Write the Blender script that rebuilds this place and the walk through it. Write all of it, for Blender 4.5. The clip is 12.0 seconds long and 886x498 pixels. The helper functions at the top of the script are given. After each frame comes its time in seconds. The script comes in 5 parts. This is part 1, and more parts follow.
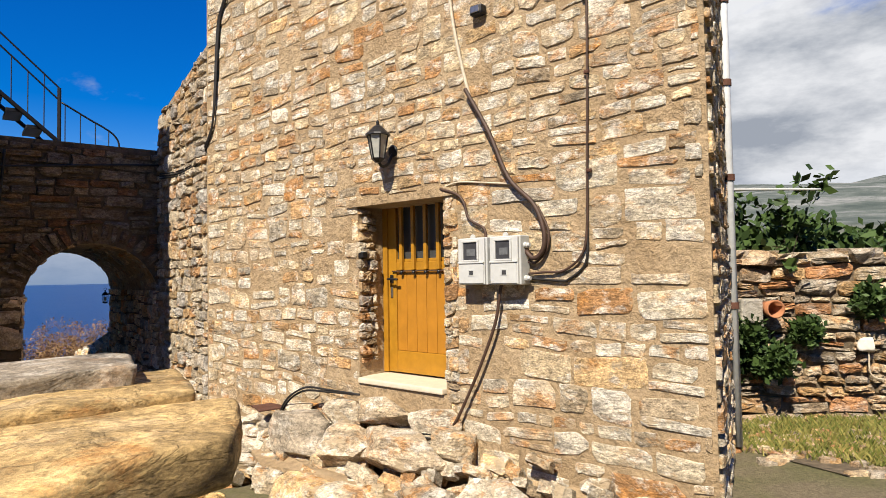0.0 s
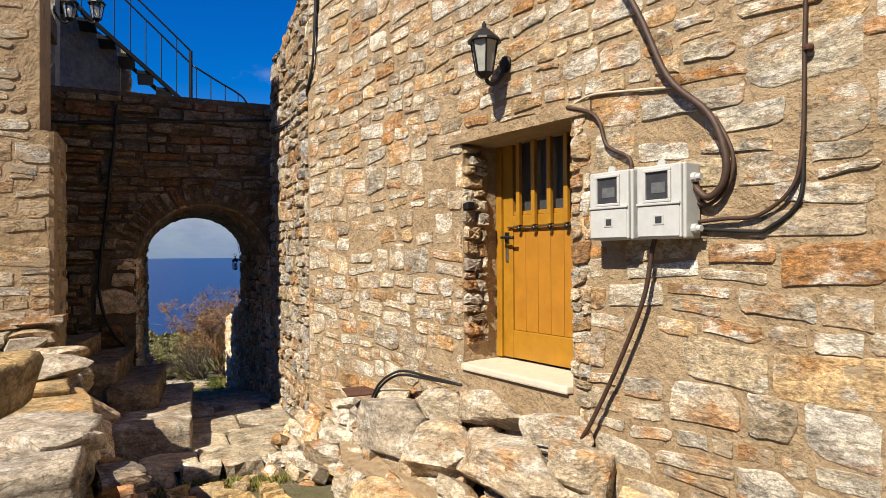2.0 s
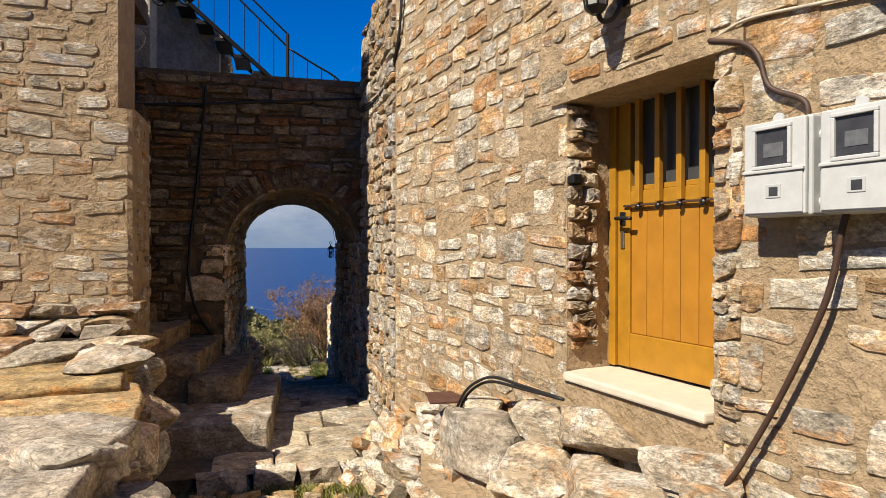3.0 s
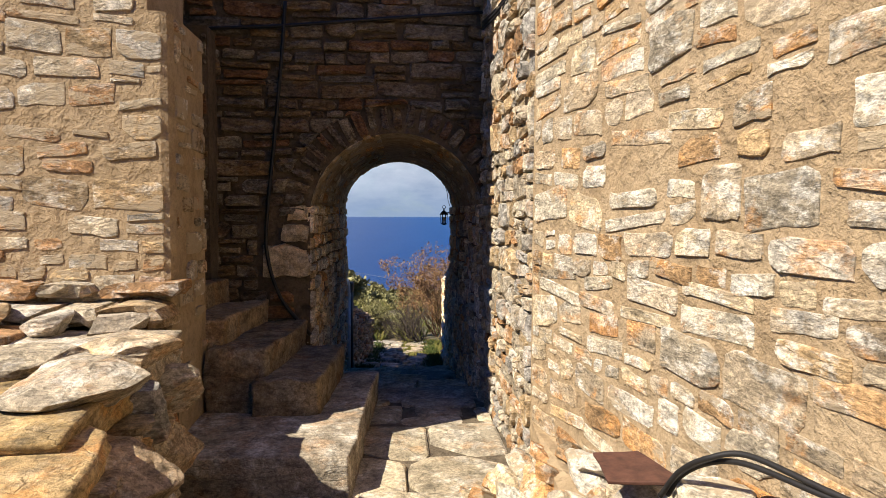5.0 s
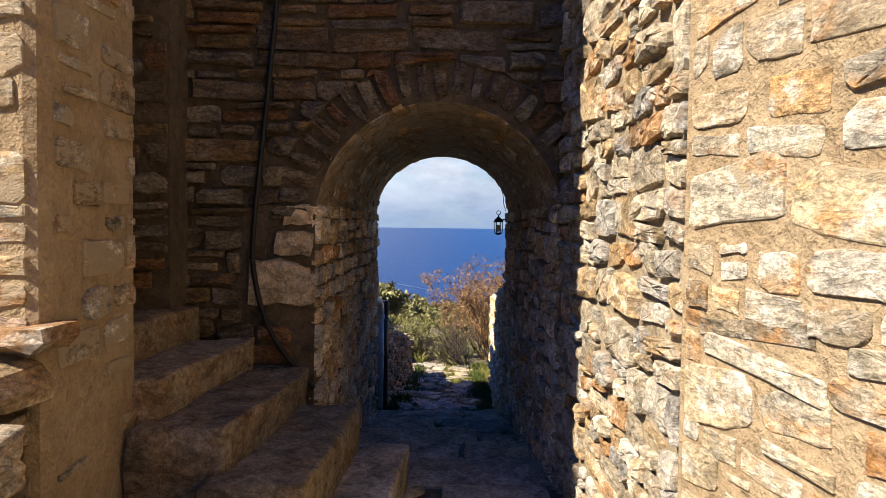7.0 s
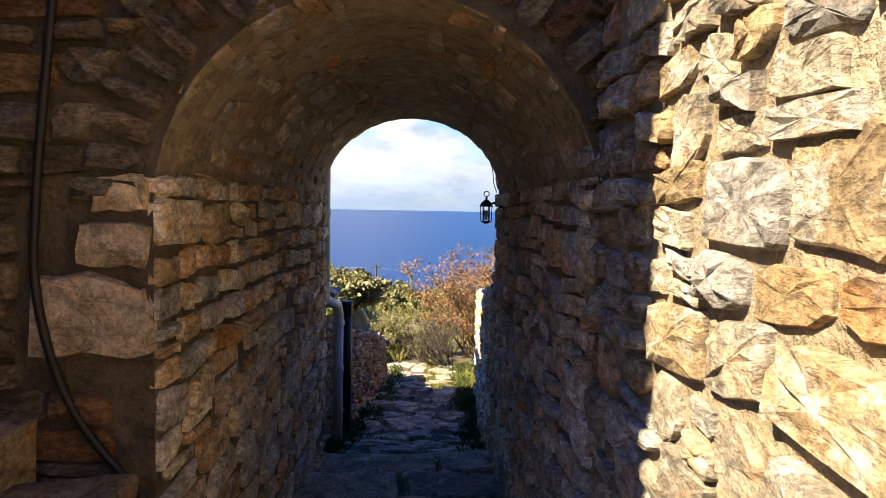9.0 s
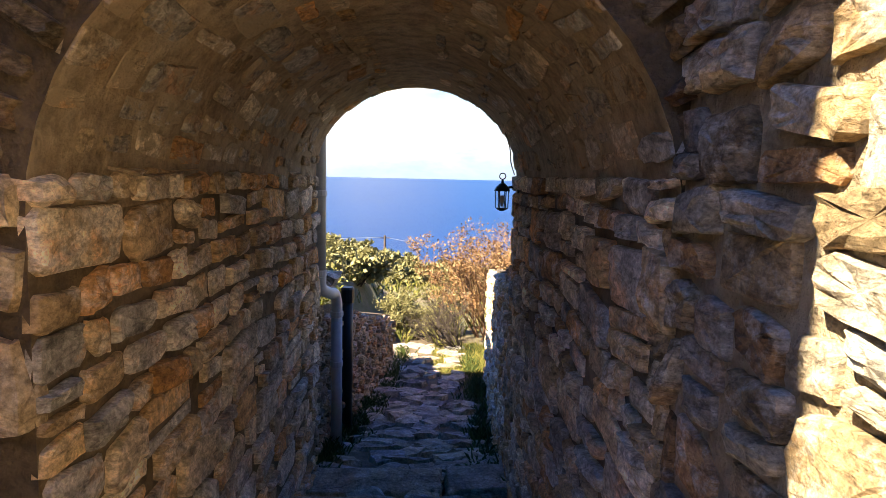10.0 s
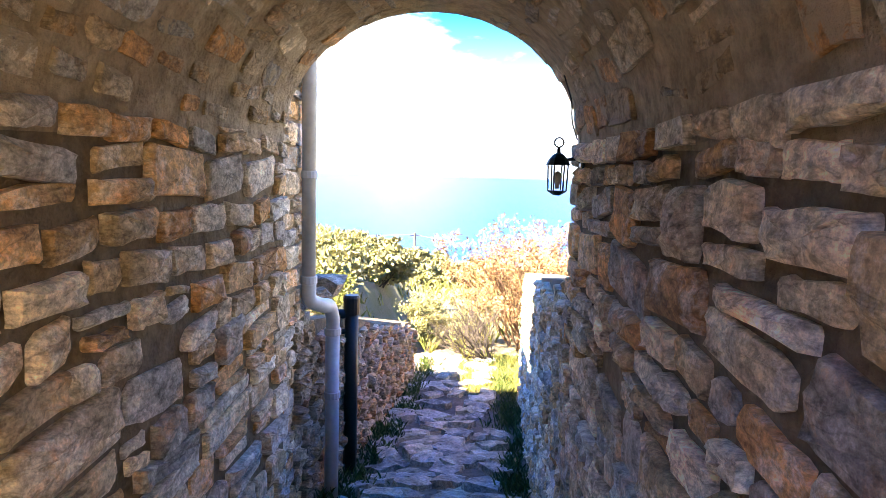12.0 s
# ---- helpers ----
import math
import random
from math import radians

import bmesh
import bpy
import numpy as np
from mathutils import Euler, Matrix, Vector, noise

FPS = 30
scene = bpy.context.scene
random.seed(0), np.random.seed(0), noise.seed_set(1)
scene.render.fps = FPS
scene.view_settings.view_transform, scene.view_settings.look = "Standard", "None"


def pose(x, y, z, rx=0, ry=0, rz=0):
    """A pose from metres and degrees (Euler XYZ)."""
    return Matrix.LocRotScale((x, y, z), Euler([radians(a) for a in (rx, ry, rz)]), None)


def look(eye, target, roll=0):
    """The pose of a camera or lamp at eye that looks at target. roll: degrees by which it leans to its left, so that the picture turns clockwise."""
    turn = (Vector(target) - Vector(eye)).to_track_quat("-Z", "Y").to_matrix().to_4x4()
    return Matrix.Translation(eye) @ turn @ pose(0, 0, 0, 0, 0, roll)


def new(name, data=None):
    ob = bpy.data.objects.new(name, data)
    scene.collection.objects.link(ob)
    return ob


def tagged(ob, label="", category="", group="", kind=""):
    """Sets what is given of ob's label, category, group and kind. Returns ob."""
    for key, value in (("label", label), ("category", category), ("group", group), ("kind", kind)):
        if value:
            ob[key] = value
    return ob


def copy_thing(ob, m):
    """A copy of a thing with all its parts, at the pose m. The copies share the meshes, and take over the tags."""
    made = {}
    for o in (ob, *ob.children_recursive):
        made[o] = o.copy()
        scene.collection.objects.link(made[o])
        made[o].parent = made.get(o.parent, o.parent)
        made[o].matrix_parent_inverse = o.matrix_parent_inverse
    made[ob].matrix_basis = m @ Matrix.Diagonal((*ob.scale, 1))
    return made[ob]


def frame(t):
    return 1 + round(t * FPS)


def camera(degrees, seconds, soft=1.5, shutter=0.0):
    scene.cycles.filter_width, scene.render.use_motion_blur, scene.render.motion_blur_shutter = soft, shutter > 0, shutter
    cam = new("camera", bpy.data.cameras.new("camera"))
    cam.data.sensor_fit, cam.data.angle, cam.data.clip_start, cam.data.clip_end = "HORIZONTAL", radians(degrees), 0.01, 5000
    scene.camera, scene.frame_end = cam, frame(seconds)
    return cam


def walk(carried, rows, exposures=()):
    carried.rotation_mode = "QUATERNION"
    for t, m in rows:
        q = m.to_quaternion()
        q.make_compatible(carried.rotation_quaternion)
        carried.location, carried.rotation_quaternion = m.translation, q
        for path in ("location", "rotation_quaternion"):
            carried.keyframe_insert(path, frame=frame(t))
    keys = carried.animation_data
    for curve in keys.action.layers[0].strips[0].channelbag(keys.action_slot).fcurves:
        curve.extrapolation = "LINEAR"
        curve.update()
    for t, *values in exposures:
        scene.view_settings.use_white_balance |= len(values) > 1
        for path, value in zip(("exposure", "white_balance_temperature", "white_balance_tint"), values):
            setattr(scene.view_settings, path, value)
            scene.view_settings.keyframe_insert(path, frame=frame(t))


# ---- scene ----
cam = camera(69.2, 12.0, 0.8)
PATH = [
    (0, (-0.051, 0.473, 1.637), (1.447, 1.796, 1.716), -1.0),
    (0.5, (0.205, 0.609, 1.611), (1.644, 1.996, 1.674), -0.9),
    (1, (0.559, 0.801, 1.577), (1.906, 2.279, 1.616), -0.7),
    (1.5, (0.833, 1.04, 1.51), (2.094, 2.592, 1.537), -0.5),
    (2, (1.097, 1.282, 1.491), (2.243, 2.921, 1.505), -0.3),
    (2.5, (1.374, 1.536, 1.479), (2.392, 3.258, 1.486), -0.1),
    (3, (1.572, 1.886, 1.449), (2.434, 3.69, 1.436), 0.1),
    (3.5, (1.723, 2.317, 1.451), (2.45, 4.179, 1.409), 0.2),
    (3.7, (1.796, 2.498, 1.441), (2.478, 4.377, 1.385), 0.3),
    (5.3, (2.254, 4.001, 1.377), (2.751, 5.935, 1.267), 0.4),
    (5.5, (2.327, 4.183, 1.379), (2.803, 6.123, 1.282), 0.5),
    (6, (2.357, 4.634, 1.348), (2.791, 6.585, 1.274), 0.7),
    (6.5, (2.385, 5.049, 1.35), (2.807, 7.002, 1.273), 0.7),
    (7, (2.52, 5.539, 1.328), (2.91, 7.499, 1.253), 0.8),
    (7.2, (2.565, 5.682, 1.317), (2.952, 7.642, 1.228), 0.9),
    (8.8, (2.99, 7.196, 1.35), (3.421, 9.146, 1.238), 1.2),
    (9, (3.045, 7.363, 1.35), (3.474, 9.313, 1.222), 1.1),
    (9.5, (3.138, 7.816, 1.367), (3.553, 9.764, 1.189), 1.3),
    (10, (3.212, 8.107, 1.47), (3.612, 10.054, 1.244), 1.3),
    (10.5, (3.367, 8.496, 1.474), (3.739, 10.446, 1.231), 1.5),
    (11, (3.462, 8.927, 1.434), (3.797, 10.88, 1.168), 1.6),
    (11.5, (3.495, 9.358, 1.428), (3.839, 11.309, 1.158), 1.6),
    (12, (3.572, 9.674, 1.313), (3.875, 11.637, 1.078), 1.7),
]
EXPOSURES = [(0.0, 0.9, 6600, 10), (2.5, 0.8, 6550, 10), (3.5, 0.85, 6450, 10), (5.5, 1.2, 6450, 10), (7.0, 1.4, 6550, 10), (9.0, 1.9, 7300, 10), (9.5, 2.1, 7500, 10), (10.0, 2.45, 7600, 10), (10.5, 2.85, 7600, 10), (11.0, 3.45, 7500, 10), (12.0, 4.15, 7300, 10)]
walk(cam, [(t, look(eye, target, roll)) for t, eye, target, roll in PATH], EXPOSURES)

# ---------------------------------------------------------------- light
SUN_TRAVEL = Vector((0.66, 0.235, -0.73)).normalized()
world = bpy.data.worlds.new("sky")
scene.world = world
world.use_nodes = True


def node(tree, kind, **props):
    n = tree.nodes.new(kind)
    for k, v in props.items():
        if k in n.inputs:
            n.inputs[k].default_value = v
    return n


def build_sky():
    t = world.node_tree
    t.nodes.clear()
    out = t.nodes.new("ShaderNodeOutputWorld")
    bg = node(t, "ShaderNodeBackground", Strength=0.052)
    sky = t.nodes.new("ShaderNodeTexSky")
    sky.sky_type = "NISHITA"
    sky.sun_disc = False
    sky.sun_elevation = math.asin(-SUN_TRAVEL.z)
    sky.sun_rotation = math.atan2(-SUN_TRAVEL.x, -SUN_TRAVEL.y)
    sky.air_density, sky.dust_density, sky.ozone_density = 1.0, 0.3, 3.0
    hs = node(t, "ShaderNodeHueSaturation", Hue=0.52, Saturation=1.6, Value=1.4)
    tc = t.nodes.new("ShaderNodeTexCoord")
    sep = t.nodes.new("ShaderNodeSeparateXYZ")
    t.links.new(tc.outputs["Generated"], sep.inputs[0])
    # cloud cover: denser low over the sea and over the hills to the east
    mp = node(t, "ShaderNodeMapping", Scale=(1.0, 1.0, 2.6))
    t.links.new(tc.outputs["Generated"], mp.inputs["Vector"])
    nz = node(t, "ShaderNodeTexNoise", Scale=3.2, Detail=9.0, Roughness=0.58, Distortion=0.3)
    t.links.new(mp.outputs[0], nz.inputs["Vector"])
    east = t.nodes.new("ShaderNodeMapRange")
    east.inputs["From Min"].default_value, east.inputs["From Max"].default_value = 0.62, 0.9
    east.inputs["To Min"].default_value, east.inputs["To Max"].default_value = 0.0, 0.34
    t.links.new(sep.outputs["X"], east.inputs["Value"])
    low = t.nodes.new("ShaderNodeMapRange")
    low.inputs["From Min"].default_value, low.inputs["From Max"].default_value = 0.34, 0.05
    low.inputs["To Min"].default_value, low.inputs["To Max"].default_value = -0.14, 0.25
    t.links.new(sep.outputs["Z"], low.inputs["Value"])
    a1 = t.nodes.new("ShaderNodeMath")
    t.links.new(nz.outputs["Fac"], a1.inputs[0]), t.links.new(east.outputs[0], a1.inputs[1])
    a2 = t.nodes.new("ShaderNodeMath")
    t.links.new(a1.outputs[0], a2.inputs[0]), t.links.new(low.outputs[0], a2.inputs[1])
    cover = t.nodes.new("ShaderNodeMapRange")
    cover.interpolation_type = "SMOOTHSTEP"
    cover.inputs["From Min"].default_value, cover.inputs["From Max"].default_value = 0.55, 0.74
    t.links.new(a2.outputs[0], cover.inputs["Value"])
    nz2 = node(t, "ShaderNodeTexNoise", Scale=5.0, Detail=6.0, Roughness=0.6)
    t.links.new(mp.outputs[0], nz2.inputs["Vector"])
    shade = t.nodes.new("ShaderNodeValToRGB")
    shade.color_ramp.elements[0].position, shade.color_ramp.elements[0].color = 0.36, (3.6, 4.0, 4.7, 1)
    shade.color_ramp.elements[1].position, shade.color_ramp.elements[1].color = 0.62, (8.6, 8.8, 9.2, 1)
    t.links.new(nz2.outputs["Fac"], shade.inputs[0])
    mix = t.nodes.new("ShaderNodeMixRGB")
    t.links.new(sky.outputs[0], hs.inputs["Color"])
    t.links.new(cover.outputs[0], mix.inputs[0])
    t.links.new(hs.outputs[0], mix.inputs[1]), t.links.new(shade.outputs[0], mix.inputs[2])
    haze = t.nodes.new("ShaderNodeMapRange")
    haze.inputs["From Min"].default_value, haze.inputs["From Max"].default_value = 0.14, -0.01
    haze.inputs["To Min"].default_value, haze.inputs["To Max"].default_value = 0.0, 0.85
    t.links.new(sep.outputs["Z"], haze.inputs["Value"])
    mix2 = t.nodes.new("ShaderNodeMixRGB")
    mix2.inputs[2].default_value = (1.9, 3.0, 5.0, 1)
    t.links.new(haze.outputs[0], mix2.inputs[0]), t.links.new(mix.outputs[0], mix2.inputs[1])
    t.links.new(mix2.outputs[0], bg.inputs["Color"])
    t.links.new(bg.outputs[0], out.inputs["Surface"])


build_sky()
sun = new("sun", bpy.data.lights.new("sun", "SUN"))
sun.data.energy, sun.data.angle, sun.data.color = 5.0, radians(0.5), (1.0, 0.91, 0.75)
sun.matrix_world = look((0, 0, 30), Vector((0, 0, 30)) + SUN_TRAVEL)

# ---------------------------------------------------------------- materials


def material(name, rough=0.85, metal=0.0):
    m = bpy.data.materials.new(name)
    m.use_nodes = True
    t = m.node_tree
    b = t.nodes["Principled BSDF"]
    b.inputs["Roughness"].default_value, b.inputs["Metallic"].default_value = rough, metal
    b.inputs["Specular IOR Level"].default_value = 0.25
    return m, t, b


def ramp(t, fac, stops, interp="LINEAR"):
    r = t.nodes.new("ShaderNodeValToRGB")
    r.color_ramp.interpolation = interp
    e = r.color_ramp.elements
    while len(e) < len(stops):
        e.new(0.5)
    for el, (p, c) in zip(e, stops):
        el.position, el.color = p, (c, c, c, 1) if isinstance(c, (int, float)) else (*c, 1)
    t.links.new(fac, r.inputs[0])
    return r.outputs[0]


def mixed(t, kind, fac, a, b):
    m = t.nodes.new("ShaderNodeMixRGB")
    m.blend_type = kind
    for i, v in enumerate((fac, a, b)):
        if hasattr(v, "is_output"):
            t.links.new(v, m.inputs[i])
        else:
            m.inputs[i].default_value = v if i == 0 else (*v, 1)
    return m.outputs[0]


def place_vector(t, scale=(1, 1, 1), spread=0.0):
    """World position, shifted piece by piece."""
    g = t.nodes.new("ShaderNodeNewGeometry")
    o = t.nodes.new("ShaderNodeObjectInfo")
    add = t.nodes.new("ShaderNodeMath")
    t.links.new(g.outputs["Random Per Island"], add.inputs[0]), t.links.new(o.outputs["Random"], add.inputs[1])
    fr = t.nodes.new("ShaderNodeMath")
    fr.operation = "FRACT"
    t.links.new(add.outputs[0], fr.inputs[0])
    v = t.nodes.new("ShaderNodeVectorMath")
    v.operation = "MULTIPLY_ADD"
    cmb = t.nodes.new("ShaderNodeCombineXYZ")
    for i in range(3):
        t.links.new(fr.outputs[0], cmb.inputs[i])
    v.inputs[1].default_value = (spread,) * 3
    t.links.new(cmb.outputs[0], v.inputs[0]), t.links.new(g.outputs["Position"], v.inputs[2])
    mp = t.nodes.new("ShaderNodeMapping")
    mp.inputs["Scale"].default_value = scale
    t.links.new(v.outputs[0], mp.inputs["Vector"])
    return mp.outputs[0], fr.outputs[0]


def noise_tex(t, vec, scale, detail=4.0, rough=0.6, distortion=0.0):
    n = node(t, "ShaderNodeTexNoise", Scale=scale, Detail=detail, Roughness=rough, Distortion=distortion)
    t.links.new(vec, n.inputs["Vector"])
    return n.outputs["Fac"]


def bump(t, b, height, strength, distance, before=None):
    n = node(t, "ShaderNodeBump", Strength=strength, Distance=distance)
    t.links.new(height, n.inputs["Height"])
    if before:
        t.links.new(before, n.inputs["Normal"])
    t.links.new(n.outputs[0], b.inputs["Normal"])
    return n.outputs[0]


def stone_material(name, colours, vein=0.5, ochre=0.5, tone=1.0, layers=3.0, relief=1.0, smear=0.0):
    m, t, b = material(name, 0.88)
    vec, rnd = place_vector(t, (1, 1, layers), 37.0)
    leaf, rnd2 = place_vector(t, (1, 1, layers * 2.2), 37.0)
    n = len(colours)
    base = ramp(t, rnd, [(i / n, tuple(c * tone for c in col)) for i, col in enumerate(colours)], "CONSTANT")
    # each stone a little lighter or darker than the next
    k = t.nodes.new("ShaderNodeMath")
    k.operation = "MULTIPLY"
    k.inputs[1].default_value = 7.3
    t.links.new(rnd, k.inputs[0])
    k2 = t.nodes.new("ShaderNodeMath")
    k2.operation = "FRACT"
    t.links.new(k.outputs[0], k2.inputs[0])
    base = mixed(t, "MULTIPLY", 1.0, base, ramp(t, k2.outputs[0], [(0.0, 0.72), (0.5, 1.0), (1.0, 1.25)]))
    big = noise_tex(t, vec, 6.0, 7, 0.7, 0.1)
    fine = noise_tex(t, vec, 34.0, 6, 0.75)
    # foliation of the schist: thin bands along the bedding
    bands = noise_tex(t, leaf, 6.0, 8, 0.68, 0.25)
    white = ramp(t, noise_tex(t, vec, 4.0, 8, 0.75, 0.15), [(0.51, 0.0), (0.59, vein)])
    c = mixed(t, "MIX", white, base, tuple(v * tone for v in (0.72, 0.67, 0.58)))
    stain = ramp(t, noise_tex(t, vec, 2.6, 8, 0.72, 0.15), [(0.53, 0.0), (0.62, ochre)])
    c = mixed(t, "MIX", stain, c, tuple(v * tone for v in (0.54, 0.25, 0.07)))
    c = mixed(t, "MULTIPLY", 0.85, c, ramp(t, big, [(0.30, 0.45), (0.60, 1.25)]))
    c = mixed(t, "MULTIPLY", 0.7, c, ramp(t, bands, [(0.34, 0.35), (0.46, 0.95), (0.64, 1.35)]))
    c = mixed(t, "MULTIPLY", min(1.0, 0.5 + 0.3 * relief), c, ramp(t, fine, [(0.38, 0.40), (0.60, 1.3)]))
    crack = ramp(t, noise_tex(t, leaf, 4.0, 4, 0.55, 0.5), [(0.475, 1.0), (0.5, 0.12), (0.525, 1.0)])
    c = mixed(t, "MULTIPLY", 0.35, c, crack)
    c = mixed(t, "MULTIPLY", 0.28, c, ramp(t, noise_tex(t, vec, 95.0, 3, 0.6), [(0.36, 0.35), (0.58, 1.2)]))
    if smear:
        # mortar left on the faces
        c = mixed(t, "MIX", ramp(t, noise_tex(t, vec, 4.2, 7, 0.7, 0.6), [(0.60 - 0.1 * smear, 0.0), (0.64 - 0.1 * smear, 0.9)]), c, (0.37, 0.29, 0.19))
    t.links.new(c, b.inputs["Base Color"])
    h1 = bump(t, b, big, 1.0, 0.035 * relief)
    h2 = bump(t, b, crack, 0.5, 0.006, h1)
    h3 = bump(t, b, bands, 0.8, 0.012 * relief, h2)
    bump(t, b, fine, 1.0, 0.004 + 0.008 * relief, h3)
    return m


def plain_material(name, colour, rough=0.6, metal=0.0, vary=0.25, scale=12.0, relief=0.15, dist=0.004, spec=0.4):
    colour = tuple(0.8 * v for v in colour)
    m, t, b = material(name, rough, metal)
    b.inputs["Specular IOR Level"].default_value = spec
    vec, rnd = place_vector(t, (1, 1, 1), 5.0)
    n = noise_tex(t, vec, scale, 5, 0.65)
    c = mixed(t, "MULTIPLY", 1.0, colour, ramp(t, n, [(0.3, 1 - vary), (0.7, 1 + vary * 0.4)]))
    t.links.new(c, b.inputs["Base Color"])
    bump(t, b, n, relief, dist)
    return m


def mortar_material(name, c1, c2, dark=0.55, tone=0.8):
    c1, c2 = (tuple(tone * v for v in c) for c in (c1, c2))
    m, t, b = material(name, 0.95)
    vec, rnd = place_vector(t)
    a = noise_tex(t, vec, 2.0, 6, 0.65, 0.3)
    f = noise_tex(t, vec, 60.0, 4, 0.75)
    mid = noise_tex(t, vec, 13.0, 5, 0.6)
    c = mixed(t, "MIX", ramp(t, a, [(0.38, 0.0), (0.62, 1.0)]), c1, c2)
    c = mixed(t, "MULTIPLY", 0.7, c, ramp(t, mid, [(0.32, dark), (0.6, 1.12)]))
    c = mixed(t, "MULTIPLY", 0.5, c, ramp(t, f, [(0.3, 0.6), (0.65, 1.15)]))
    t.links.new(c, b.inputs["Base Color"])
    h = bump(t, b, mid, 1.0, 0.045)
    bump(t, b, f, 0.9, 0.010, h)
    return m


CREAM = [(0.54, 0.43, 0.29), (0.46, 0.37, 0.26), (0.60, 0.51, 0.37), (0.43, 0.34, 0.23), (0.46, 0.25, 0.11), (0.50, 0.43, 0.33), (0.62, 0.49, 0.31),
         (0.40, 0.30, 0.19), (0.64, 0.57, 0.46), (0.50, 0.31, 0.15), (0.52, 0.45, 0.34), (0.43, 0.36, 0.26), (0.56, 0.44, 0.28), (0.58, 0.40, 0.21)]
GREYS = [(0.38, 0.31, 0.22), (0.48, 0.40, 0.29), (0.34, 0.31, 0.27), (0.44, 0.31, 0.17), (0.43, 0.38, 0.31), (0.36, 0.26, 0.15), (0.54, 0.45, 0.32), (0.40, 0.23, 0.11)]
WARM = [(0.42, 0.32, 0.20), (0.52, 0.41, 0.27), (0.36, 0.33, 0.28), (0.48, 0.31, 0.15), (0.46, 0.39, 0.29), (0.40, 0.28, 0.15), (0.58, 0.47, 0.32), (0.44, 0.24, 0.10), (0.34, 0.30, 0.25)]
RUSTS = [(0.42, 0.27, 0.13), (0.38, 0.28, 0.18), (0.47, 0.36, 0.23), (0.35, 0.29, 0.22), (0.44, 0.22, 0.10), (0.50, 0.40, 0.27), (0.32, 0.23, 0.15)]
M_CREAM = stone_material("cream_rubble", CREAM, 0.75, 0.7, 0.90, 1.7, 0.8, 0.35)
M_GREY = stone_material("grey_rubble", GREYS, 0.55, 0.4, 0.85, 1.4, 0.7)
# RUSTS at about half tone: the shade of the arch front is in the colour
M_SHADED = stone_material("brown_rubble_shaded", RUSTS, 0.25, 0.35, 0.46, 1.6, 0.8)
M_SMEAR = stone_material("mortared_rubble", GREYS, 0.5, 0.45, 0.95, 1.6, 0.8, 1.1)
M_STEP = stone_material("worn_brown_step", [(0.36, 0.26, 0.15), (0.32, 0.24, 0.15), (0.40, 0.29, 0.17)], 0.2, 0.35, 0.62, 1.0, 0.5)
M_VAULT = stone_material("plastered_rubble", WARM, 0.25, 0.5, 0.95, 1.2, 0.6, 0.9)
# tone above 1 stands in for light that does not reach the passage
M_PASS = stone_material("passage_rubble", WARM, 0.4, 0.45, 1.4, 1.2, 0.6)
M_RUST = stone_material("rusty_fieldstone", RUSTS, 0.35, 0.5, 0.88, 1.6, 0.8)
M_SLAB = stone_material("yellow_schist", [(0.55, 0.38, 0.17), (0.50, 0.35, 0.17), (0.46, 0.34, 0.20)], 0.12, 0.7, 0.8, 1.6, 0.4)
M_SLAB_GREY = stone_material("grey_schist", [(0.50, 0.43, 0.33), (0.45, 0.39, 0.31), (0.43, 0.36, 0.27)], 0.5, 0.25, 0.8, 1.2, 0.4)
M_FLAG = stone_material("flagstone", [(0.36, 0.31, 0.24), (0.42, 0.35, 0.26), (0.32, 0.29, 0.25), (0.46, 0.37, 0.25)], 0.4, 0.25, 0.85, 1.0, 0.5)
M_MORTAR = mortar_material("sandy_mortar", (0.40, 0.285, 0.165), (0.47, 0.35, 0.215), 0.72)
# dark joints, taken darker still to carry the shade of the arch front
M_MORTAR_D = mortar_material("dark_mortar_shaded", (0.13, 0.095, 0.06), (0.19, 0.14, 0.088), 0.5)
M_JOINT = mortar_material("brown_joint_mortar", (0.37, 0.28, 0.175), (0.46, 0.365, 0.245), 0.5)
M_IMPOST = stone_material("pale_impost", [(0.52, 0.40, 0.25), (0.56, 0.43, 0.26)], 0.25, 0.3, 1.05, 1.0, 0.4)
M_PAVE = stone_material("pale_paving", [(0.46, 0.38, 0.26), (0.40, 0.34, 0.25), (0.50, 0.41, 0.28)], 0.4, 0.3, 0.8, 1.0, 0.3)
# dark joints, raised a little along with the passage stone to brighten it
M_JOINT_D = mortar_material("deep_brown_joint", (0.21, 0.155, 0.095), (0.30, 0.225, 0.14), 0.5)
M_PLASTER = mortar_material("vault_plaster", (0.40, 0.29, 0.17), (0.54, 0.43, 0.29), 0.42)
M_GAP = mortar_material("earth_joint", (0.14, 0.11, 0.075), (0.22, 0.17, 0.115), 0.5)
# whitewash well below white: the upper wall's shade is in its colour
M_WHITEWALL = mortar_material("greyed_whitewash", (0.36, 0.33, 0.28), (0.48, 0.45, 0.39), 0.65)

# ---------------------------------------------------------------- mesh tools


def mesh_object(name, verts, faces, mat, parent=None, label="", smooth=False, kind=""):
    me = bpy.data.meshes.new(name)
    me.from_pydata([tuple(v) for v in verts], [], faces)
    me.materials.append(mat)
    if smooth:
        me.shade_smooth()
    ob = new(name, me)
    if parent:
        ob.parent = parent
    return tagged(ob, label, kind=kind)


